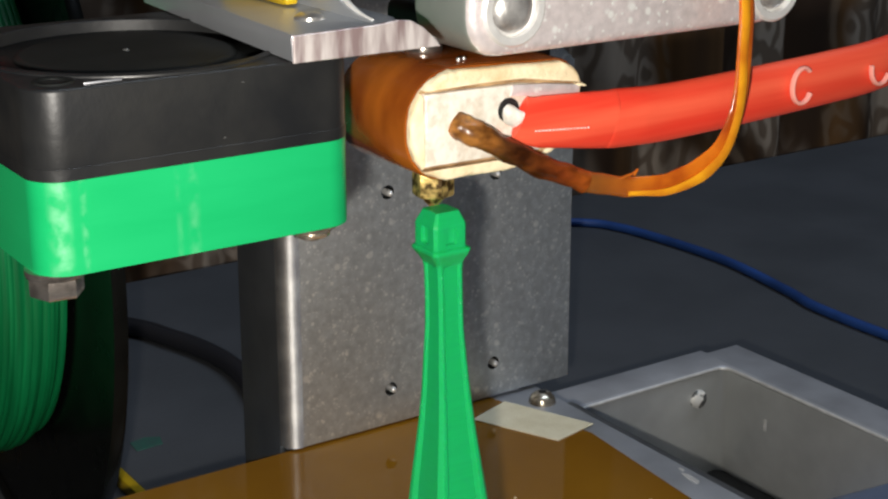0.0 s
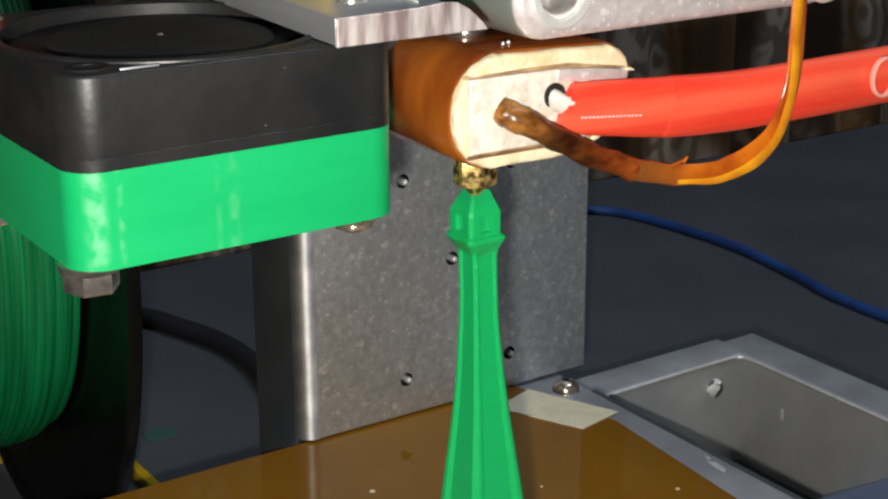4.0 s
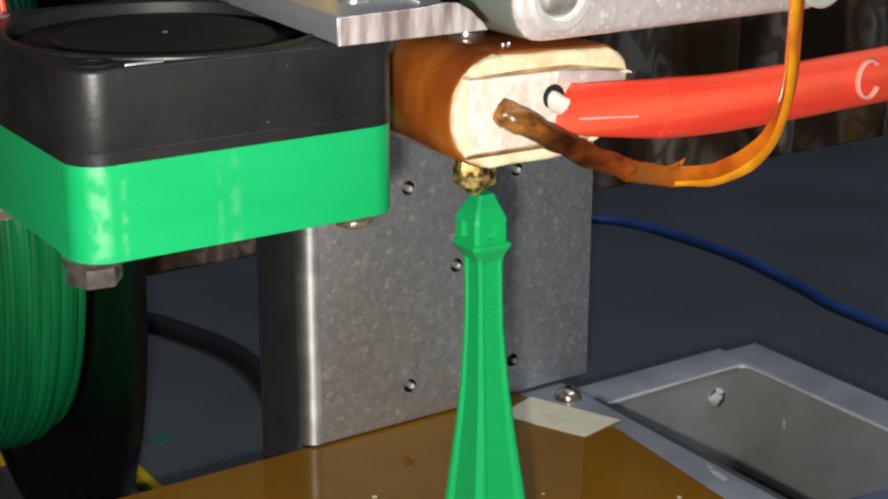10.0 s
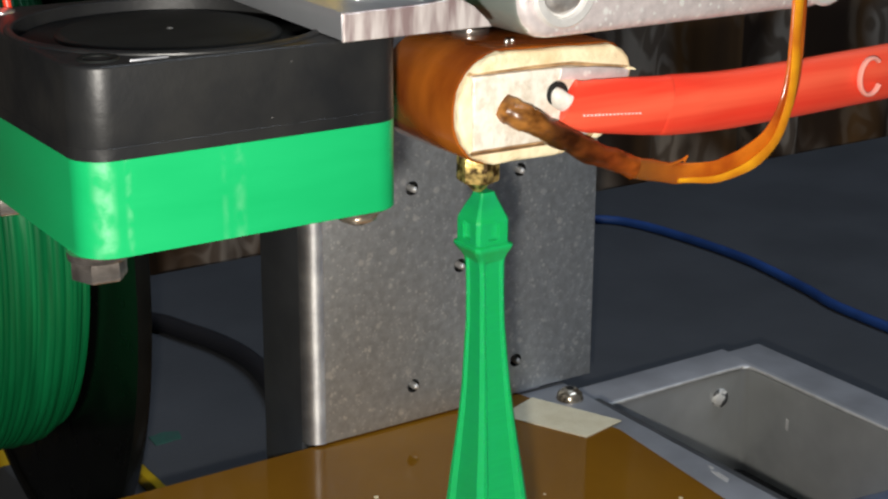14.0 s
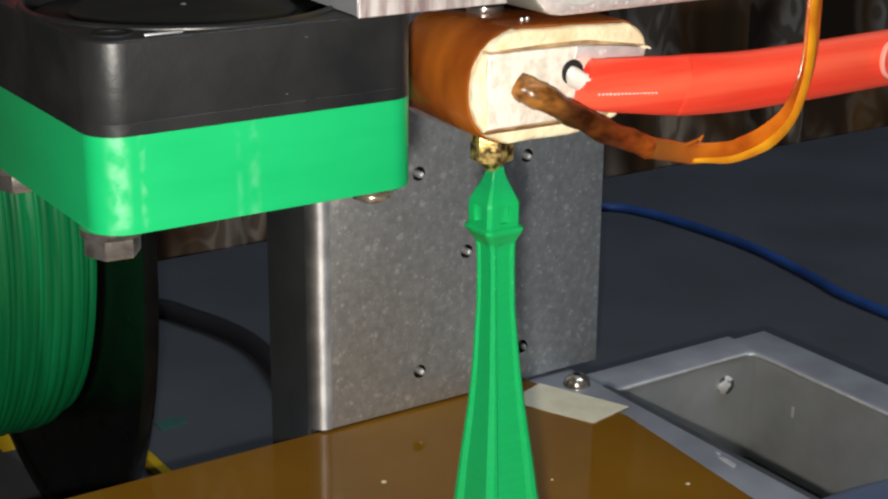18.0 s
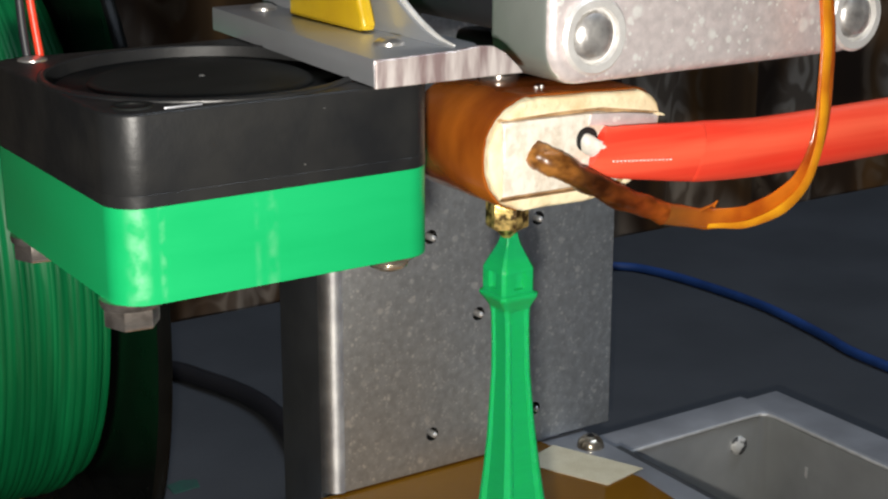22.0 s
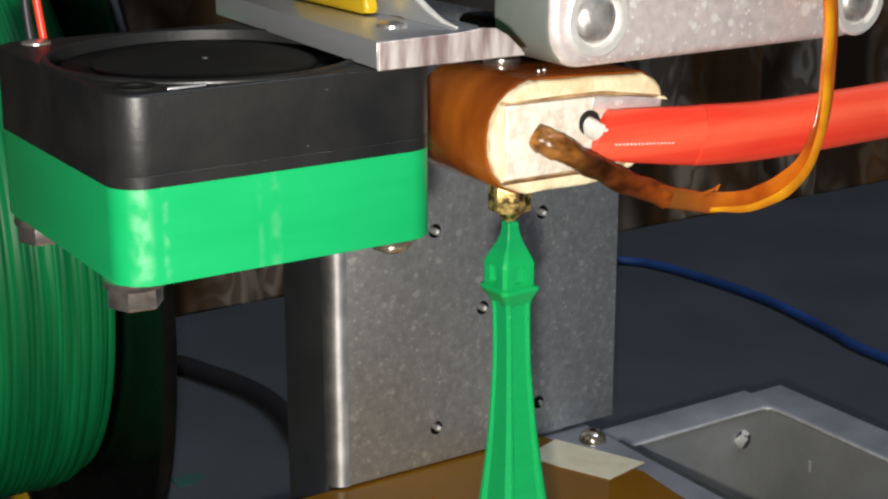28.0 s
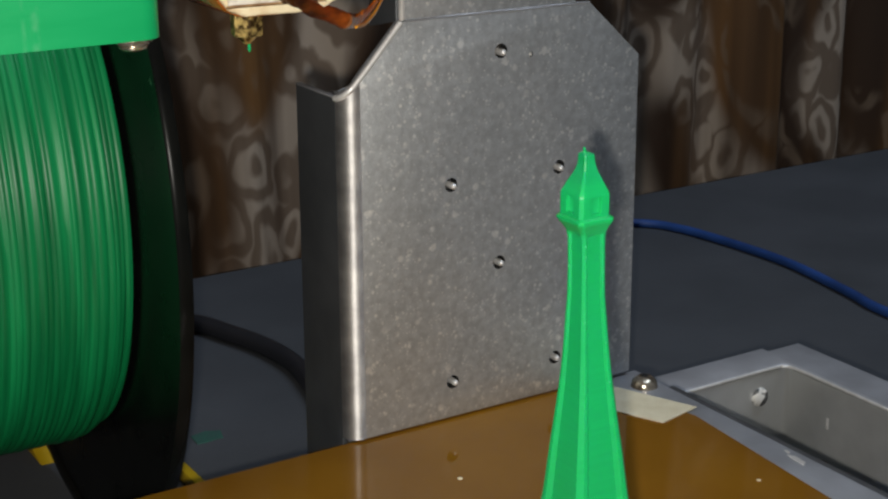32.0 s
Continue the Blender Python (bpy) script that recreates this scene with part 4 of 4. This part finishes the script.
    web = [(-18.6, 30.7)]
    for i in range(9):
        k = i / 8
        web.append((-16.5 + 23 * k, 30.9 + 13 * k ** 1.7))
    web += [(34, 52), (34, 30.7)]
    part("bracket_web", prism(web, -21.0, -19.4, "x", 0.15, 1), ALU_STRAP, br, "curved upright web of the bracket")
    part("web_edge", swept([(-20.2, y, z + 0.1) for y, z in web[1:10]], lambda k: 0.15 + 0.25 * min(1, 4 * k), seg=10, steps=3), GLEAM_AND_WEAR, br, "bright edge of the web")
    nose = [(0.0, 30.95), (-1.2, 31.2), (-1.5, 31.9), (-1.0, 33.2), (-0.2, 35), (0.2, 38), (0.3, 45), (19, 45), (19, 30.95)]
    part("yellow_block", prism(nose, -24.4, -22.3, "x", 0.6, 3), YELLOW, t, "yellow plastic block with a rounded nose")
    for x, y in ((-25.9, -10.5), (-24.6, 26.5)):
        part("screw_head", turned([(0, 31.7), (1.2, 31.6), (1.9, 31.2), (2.0, 30.7)], 24, "z", (x, y, 0)), ZINC, t, "small shiny screw head")
    # cast motor block above the heater
    mo = rounded(-3.6, 57, 23.4, 84, (5.5, 5.5, 4, 4), 5)
    part("motor_body", prism(rounded(0, 53, 27.5, 80, 6, 4), 0.2, 36, "y", 0.6, 2), DARK_RUBBER, t, "black motor body behind the cast cover")
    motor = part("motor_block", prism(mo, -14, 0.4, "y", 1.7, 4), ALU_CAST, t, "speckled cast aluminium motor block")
    motor.data.materials.append(ALU_SIDE_SHADED)
    # left-facing faces get a darker metal that carries their shade in its colour
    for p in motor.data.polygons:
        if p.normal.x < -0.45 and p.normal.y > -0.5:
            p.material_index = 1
    part("rear_body", box(13, 33, 14, 34, 12.5, 24.5, 1.5, 3), DARK_SLATE, t, "dark slate plastic body behind the heater")
    for x, z in ((3.4, 30.0), (53.0, 29.0)):
        part("boss", turned([(5.0, -14.1), (5.3, -14.6), (4.9, -15.0), (3.9, -15.0), (3.7, -14.3), (3.7, -13.9)], 36, "y", (x, 0, z)), GLEAM_AND_WEAR, motor, "bright ring round the screw")
        part("cap_screw", turned([(0, -15.4), (1.5, -15.35), (2.8, -15.0), (3.3, -14.4), (3.4, -13.9)], 28, "y", (x, 0, z)), WORN_STEEL, motor, "shiny domed screw")
    # heater block with wool and amber wrap
    def outline(inset):
        return rounded(lo[0] + inset, hi[0] - inset, lo[1] + inset, hi[1] - inset, [r - inset * 0.6 for r in (7.0, 10.5, 4.0, 8.3)], 9)

    lo, hi = (-11.0, 6.0), (19.0, 22.4)
    # the block sits slightly askew under the motor
    skew = lambda pts: [(x, z + (-0.045 * (x + 11) if z > 14 else 0.0)) for x, z in pts]  # noqa: E731
    wrap = prism(skew(outline(0)), -9.4, 9.0, "y", 0.4, 2)
    part("amber_wrap", wrap, KAPTON, t, "glossy amber polyimide wrap with creases")
    wool = prism(skew(outline(0.3)), -10.9, -8.8, "y", 0.75, 4)
    bmesh.ops.subdivide_edges(wool, edges=[e for e in wool.edges if e.calc_length() > 1.2], cuts=3, use_grid_fill=True)
    wool = part("ceramic_wool", wool, WOOL, t, "cream fibre insulation with a ragged edge")
    # brown cut faces paint the shadow band in the groove round the block
    cut(wool, "block_bed", prism([(-8.75, 8.2), (11.6, 8.0), (17.2, 13.6), (18.0, 15.5), (18.0, 17.7), (8, 19.4), (1, 19.5), (-8.9, 19.3)], -14, -9.7, "y"), WOOL_SHADE)
    for v in wool.data.vertices:
        q = v.co / MM
        v.co += MM * Vector((0.26 * noise.noise(q * 0.7), 0.30 * noise.noise(q * 0.5 + Vector((7, 0, 0))), 0.26 * noise.noise(q * 0.7 + Vector((0, 9, 0)))))
    block = part("heater_block", prism([(-8.3, 8.6), (11.3, 8.4), (16.8, 14.2), (18.2, 17.2), (8, 18.6), (-8.5, 18.9)], -10.75, -9.0, "y", 0.45, 3), ALU_MILLED, t, "scratched milled aluminium heater block")
    part("bright_edge", prism([(5.8, 17.0), (17.9, 15.9), (18.3, 17.3), (12, 18.2), (6.2, 18.6)], -11.0, -10.5, "y", 0.18, 2), ALU_CAST, block, "bare shiny edge of the block")
    part("wool_tuft", swept([(17.6, -10.6, 17.2), (18.5, -10.9, 17.3), (19.3, -11.0, 17.0)], lambda k: 0.4 - 0.32 * k, seg=8, steps=4, rough=0.5), WOOL, wool, "loose tuft of cream wool")
    # steel throat between the carriage and the heater
    part("throat_collar", turned([(0, 21.8), (2.6, 21.8), (2.8, 22.4), (2.7, 22.9), (1.4, 23.1), (0, 23.1)], 28, "z", (-0.2, 2.2, 0)), STEEL, t, "bright steel collar above the heater")
    part("heater_hole", turned([(1.75, -11.05), (1.75, -10.5)], 28, "y", (5.5, 0, 15.1)), DARK_SHADOW, t, "dark heater bore")
    part("fibre_core", swept([(5.3, -9, 14.8), (5.4, -11.3, 14.5), (5.8, -11.9, 14.1), (7.2, -12.2, 13.5)], lambda k: 1.15 - 0.35 * k, lambda k: 1.5, seg=18, rough=0.05), WHITE_CORE, t, "white glass fibre heater lead")
    # brass nozzle
    part("nozzle_hex", prism(hexagon(3.1, 20), 0.9, 5.2, "z", 0.35, 2), BRASS, t, "sooty brass hexagon of the nozzle")
    part("nozzle_tip", turned([(0.35, -0.6), (0.7, -0.6), (1.9, 0.7), (2.2, 1.0)], 24, "z"), BRASS, t, "conical brass nozzle tip")
    drip = part("plastic_drip", turned([(0.12, -3.4), (0.34, -2.9), (0.3, -1.6), (0.42, -0.4), (0.42, 0.6)], 12, "z"), GREEN_TOWER, t, "thin green drip of molten plastic")
    part("nozzle_thread", turned([(2.6, 5.1), (2.6, 9)], 20, "z"), BRASS, t)
    # sensor lead wrapped in amber tape
    lead = [(-3.2, -10.2, 14.2), (-1.8, -12.2, 13.2), (2.4, -13.0, 10.8), (9.3, -13.8, 7.0), (16.5, -15.0, 3.9), (23.2, -16.0, 2.4), (30.0, -17.0, 2.0), (35.7, -17.6, 3.5),
            (40.1, -17.8, 6.0), (42.7, -17.8, 10.0), (43.9, -17.8, 14.8), (44.1, -17.8, 20.7), (44.2, -17.6, 26.5), (43.4, -17.4, 33), (42, -17, 45), (40, -16.5, 60)]
    foot, turn_at = Vector(lead[0]), Vector((16.5, -15.0, 3.9))
    wrapped = part("sensor_lead", swept([Vector(p) - foot for p in lead[:5]], lambda k: (1.75 - 0.35 * k) * (1 + 0.09 * ((k * 6.5) % 1.0)), lambda k: (1.85 - 0.3 * k) * (1 + 0.09 * ((k * 6.5) % 1.0)), seg=18, steps=14, rough=0.22), KAPTON_DARK, t,
                   "sensor lead wrapped in crinkled dark amber tape", at=foot)
    tails = bmesh.new()
    for a, b in (((21.6, -16.2, 3.6), (24.6, -16.8, 4.6)), ((24.0, -16.8, 4.2), (24.8, -16.9, 5.0))):
        a, b = Vector(a) - turn_at, Vector(b) - turn_at
        swept([a, (a + b) / 2, b], lambda k: 0.4 - 0.3 * k, seg=6, steps=3, bm=tails)
    ribbon = part("amber_ribbon", swept([Vector(p) - turn_at for p in lead[4:]], lambda k: 1.35 - 0.9 * min(1, k * 4), lambda k: 1.6 - 0.25 * k, seg=14, steps=8, rough=0.12, bm=tails), KAPTON_LEAD, wrapped,
                  "glossy orange polyimide ribbon looping upwards", at=turn_at - foot)
    # the ribbon's folded golden edge, on the outside of the loop and then crossing to its other side
    fold = [(23.2, -16.9, 1.5), (30.0, -17.9, 1.0), (35.9, -18.5, 2.4), (40.3, -18.6, 5.4), (42.5, -18.6, 9.9), (43.3, -18.6, 14.8), (43.3, -18.5, 20.7), (43.4, -18.3, 26.5), (42.7, -18.1, 33), (41.3, -17.7, 45), (39.3, -17.2, 60)]
    part("golden_fold", swept([Vector(p) - turn_at for p in fold], lambda k: 0.28, lambda k: 0.35 + 0.45 * min(1, 5 * k), seg=10, steps=8, rough=0.15), KAPTON_GOLD, ribbon, "golden folded edge of the ribbon")
    ball = [(1.95 * math.cos(radians(a)), 1.8 * math.sin(radians(a))) for a in range(-80, 81, 16)]
    part("lead_end", turned([(0, -1.8), *ball, (0, 1.8)], 20, "x", (-2.4, -11.3, 13.7)), KAPTON_END, t, "golden brown rolled end of the tape")
    # two added beads stand in for glints on top of the wrap
    for x, y, z, r in ((-0.6, -7.2, 22.3, 0.4), (0.9, -6.4, 22.2, 0.35)):
        part("tape_glint", turned([(0, -r), (r * 0.8, -r * 0.6), (r, 0), (r * 0.8, r * 0.6), (0, r)], 12, "z", (x, y, z)), ZINC, t, "tiny bright bead for a glint on the tape")
    # red sleeve of the heater wires: its origin is where it leaves the block
    path = [(6.4, -12.2, 14.25), (8.0, -12.3, 13.6), (10.5, -12.25, 13.0), (16, -12, 12.3), (24, -11.5, 11.3), (35, -11, 10.5), (47, -11, 10.5), (59, -11, 10.7), (72, -11, 11.0), (85, -11, 11.6), (100, -10, 13.5), (120, -8, 18), (150, -4, 28)]
    org = Vector((8, -11.5, 11.3))
    knee = Vector((24, -11.5, 11.3))
    fine = smooth_path(path, 24)

    def line_at(x):
        return next((p.lerp(q, (x - p.x) / (q.x - p.x)) for p, q in zip(fine, fine[1:]) if p.x <= x <= q.x), fine[-1])

    def run(x0, x1, count, origin):
        return [line_at(x0 + (x1 - x0) * i / count) - origin for i in range(count + 1)]

    def wide(x):
        return 1.0 + 1.2 * min(1, (x - 6) / 24)

    def tall(x):
        return 3.0 + 0.8 * min(1, (x - 6) / 4) + 0.7 * min(1, max(0, (x - 10) / 15))

    def dome(x):
        return math.sqrt(max(0.002, 1 - (x / wide(24)) ** 2))

    def length(x0, x1, count, origin):
        """One rigid length, closed at the knee by a dome that looks the same however the next one turns."""
        span = x1 - x0
        closed = lambda k: dome(x0 + span * k - 24) if (x0 + span * k > 24) == (x1 < 30) else 1.0  # noqa: E731
        return swept(run(x0, x1, count, origin), lambda k: wide(x0 + span * k) * closed(k), lambda k: tall(x0 + span * k) * closed(k), seg=26, steps=2)

    sl = part("heater_sleeve", length(6.5, 25.89, 60, org), RED_SLEEVE, t, "bright red silicone sleeve on the heater wires", at=org)
    tail = part("sleeve_length", length(22.11, 150, 300, knee), RED_SLEEVE, sl, at=knee - org)
    stitches = bmesh.new()
    for i in range(16):
        k = i / 15
        turned([(0, -0.16), (0.16, -0.08), (0.17, 0.08), (0, 0.16)], 6, "z", Vector((8.4 + 9.5 * k, -13.42 - 0.42 * k, 12.15 - 0.8 * k)) - org, stitches)
    part("stitch_line", stitches, WHITE_CORE, sl, "fine row of pale stitches")
    arc = [Vector((63.4 + 2.3 * math.cos(radians(a)), -14.0, 11.4 + 2.9 * math.sin(radians(a)))) - knee for a in range(50, 331, 20)]
    part("printed_mark", swept(arc, 0.5, 0.35, seg=8, steps=2), WHITE_INK, tail, "white curved mark printed on the sleeve")
    arc = [Vector((83.0 + 2.4 * math.cos(radians(a)), -13.9, 12.0 + 2.9 * math.sin(radians(a)))) - knee for a in range(170, 331, 20)]
    part("printed_mark", swept(arc, 0.5, 0.35, seg=8, steps=2), WHITE_INK, tail, "white curved mark printed on the sleeve")
    return t, sl, tail, wrapped, ribbon, drip


BED_OB = build_bed()
TOWER_OB = build_tower()
HEAD_OB, SLEEVE_OB, TAIL_OB, LEAD_OB, RIBBON_OB, DRIP_OB = build_head()


# seconds, bed along x, head along y and z, in mm
TRAVEL = [
    (0, -1.45, 2.98, -3.97), (0.5, -0.46, 0.88, -3.75), (1, 0.05, 1.09, -3.39), (1.5, -1.33, 0.42, -3.43),
    (2, 1.30, -0.89, -3.19), (2.5, -1.35, -1.19, -2.79), (4.5, 1.33, -2.45, -2.58), (5, -0.99, 0.03, -2.57),
    (5.5, 1.31, -0.01, -2.90), (6, 0.77, -1.01, -2.83), (6.5, 1.32, 0.25, -2.55), (7, -1.43, -1.63, -2.75),
    (7.5, 1.13, 0.20, -2.70), (8, 0.70, -0.11, -2.59), (8.5, -0.75, -0.35, -2.39), (9, 0.42, -1.54, -2.54),
    (9.5, 0.12, 0.18, -2.19), (10, 0.78, -0.28, -1.98), (10.5, -0.41, -1.05, -2.00), (11, 1.08, -1.51, -2.14),
    (11.5, -0.44, 0.28, -1.95), (12, 0.96, -0.13, -1.58), (12.5, -0.21, -0.93, -1.61), (13, 1.36, -0.75, -1.52),
    (13.5, -1.05, 0.10, -1.70), (14, 0.29, -0.08, -1.46), (14.5, -0.39, -0.93, -1.49), (16.5, 0.86, -0.50, -0.95),
    (17, -0.79, -0.93, -1.13), (17.5, 1.23, -0.96, -0.62), (18, 0.65, -1.21, -0.58), (18.5, 1.32, -0.95, -0.40),
    (19, -0.26, -0.40, -0.70), (19.5, -0.12, -0.79, -0.39), (20, 0.09, -0.84, -0.30), (20.5, 0.03, -1.97, -0.51),
    (21, -0.09, -0.40, -0.34), (21.5, 0.49, -1.02, -0.26), (22, 0.93, -1.89, -0.36), (22.5, 0.36, -0.58, -0.16),
    (23, 0.01, 0.01, 0.00), (23.5, -0.69, -1.41, -0.04), (24, 0.40, -0.57, 0.04), (24.5, 1.08, -1.02, 0.26),
    (25, 0.27, -0.14, 0.28), (25.5, 1.12, -0.61, 0.77), (27.5, 1.04, -1.97, 0.80), (28, 0.35, -1.48, 0.99),
    (28.5, 0.13, 7.93, 1.15), (29, 0.10, 27.40, 1.82), (29.5, 0.33, 47.05, 2.41), (30, 0.37, 66.40, 3.10),
    (30.5, 0.39, 85.88, 3.79), (31, 0.72, 100.58, 4.16), (31.5, 2.58, 100.83, 4.43), (32, 12.08, 90.22, 4.54),
]


def nozzle_height(t):
    for a, b in zip(TRAVEL, TRAVEL[1:]):
        if a[0] <= t <= b[0]:
            k = (t - a[0]) / (b[0] - a[0])
            return a[3] + (b[3] - a[3]) * k - 0.6
    return TRAVEL[-1][3] - 0.6


def motions():
    """All that moves: the bed with its tower along x, the head along y and z, the layers of the tip, the sleeve."""
    walk(BED_OB, [(t, pose(x * MM, 0, (BED - 6) * MM)) for t, x, y, z in TRAVEL])
    walk(TOWER_OB, [(t, pose(x * MM, 0, BED * MM)) for t, x, y, z in TRAVEL])
    walk(HEAD_OB, [(t, pose(0, y * MM, z * MM)) for t, x, y, z in TRAVEL])
    for ob, z0, top in LAYERS:
        when = next((q / 10 for q in range(0, 283) if nozzle_height(q / 10) >= top - 0.15), 28.0)
        down, up = pose(0, 0, (z0 - 7) * MM), pose(0, 0, z0 * MM)
        if when < 0.3:
            walk(ob, [(0, up), (32, up)])
        else:
            walk(ob, [(0, down), (when - 0.2, down), (when, up), (32, up)])
    org = (0.008, -0.0115, 0.0113)
    walk(DRIP_OB, [(t, pose(0.0004, 0, z * MM)) for t, z in ((0, 3.4), (14, 3.4), (28.4, 3.4), (29.5, 2.4), (31, 1.5), (32, 1.1))])
    lead_turns = [(0, 0, 0, 0), (14, 0, 0, 0), (28, 0, 0, 0), (28.5, 1.5, -1.4, 3), (29, 2.6, -2.6, 7), (29.5, 7.9, -2.9, 9.5), (30, 7.8, -4.5, 10.5), (30.5, 11, -3, 10.5), (31, 16, -1.5, 10.5), (32, 16, -1.5, 10)]
    ribbon_turns = [(0, 0, 0, 0), (14, 0, 0, 0), (28, 0, 0, 0), (28.5, 2, -2.5, 2), (29, 6.5, 1.4, 12.2), (29.5, 4.4, 4.1, 21), (30, 7.8, 9.3, 31), (30.5, 10.2, 10.8, 40), (31, 11, 7.2, 42), (32, 11, 7, 40)]
    walk(LEAD_OB, [(t, pose(-0.0032, -0.0102, 0.0142, a, b, c)) for t, a, b, c in lead_turns])
    walk(RIBBON_OB, [(t, pose(0.0197, -0.0048, -0.0103, a, b, c)) for t, a, b, c in ribbon_turns])
    # the far end of the sleeve is tied to the machine, so it swings against the head's travel
    swing = [(t, -0.6, -1.6 + 1.25 * y) for t, x, y, z in TRAVEL if t <= 28]
    swing += [(28.5, -2.85, 0.9), (29, -2.9, 10.8), (29.5, -3.6, 18.4), (30, -2.9, 24.7), (30.5, -3, 30), (31, -3, 33.5), (32, -3, 31)]
    walk(SLEEVE_OB, [(t, pose(*org, 0, a, min(c, 10))) for t, a, c in swing])
    knee = (0.016, 0, 0)
    bent = [(0, 0), (14, 0), (28.5, 0), (29, 1), (29.5, 12), (30, 21), (30.5, 29), (31, 34), (32, 31)]
    walk(TAIL_OB, [(t, pose(*knee, 0, 0, c)) for t, c in bent])


motions()
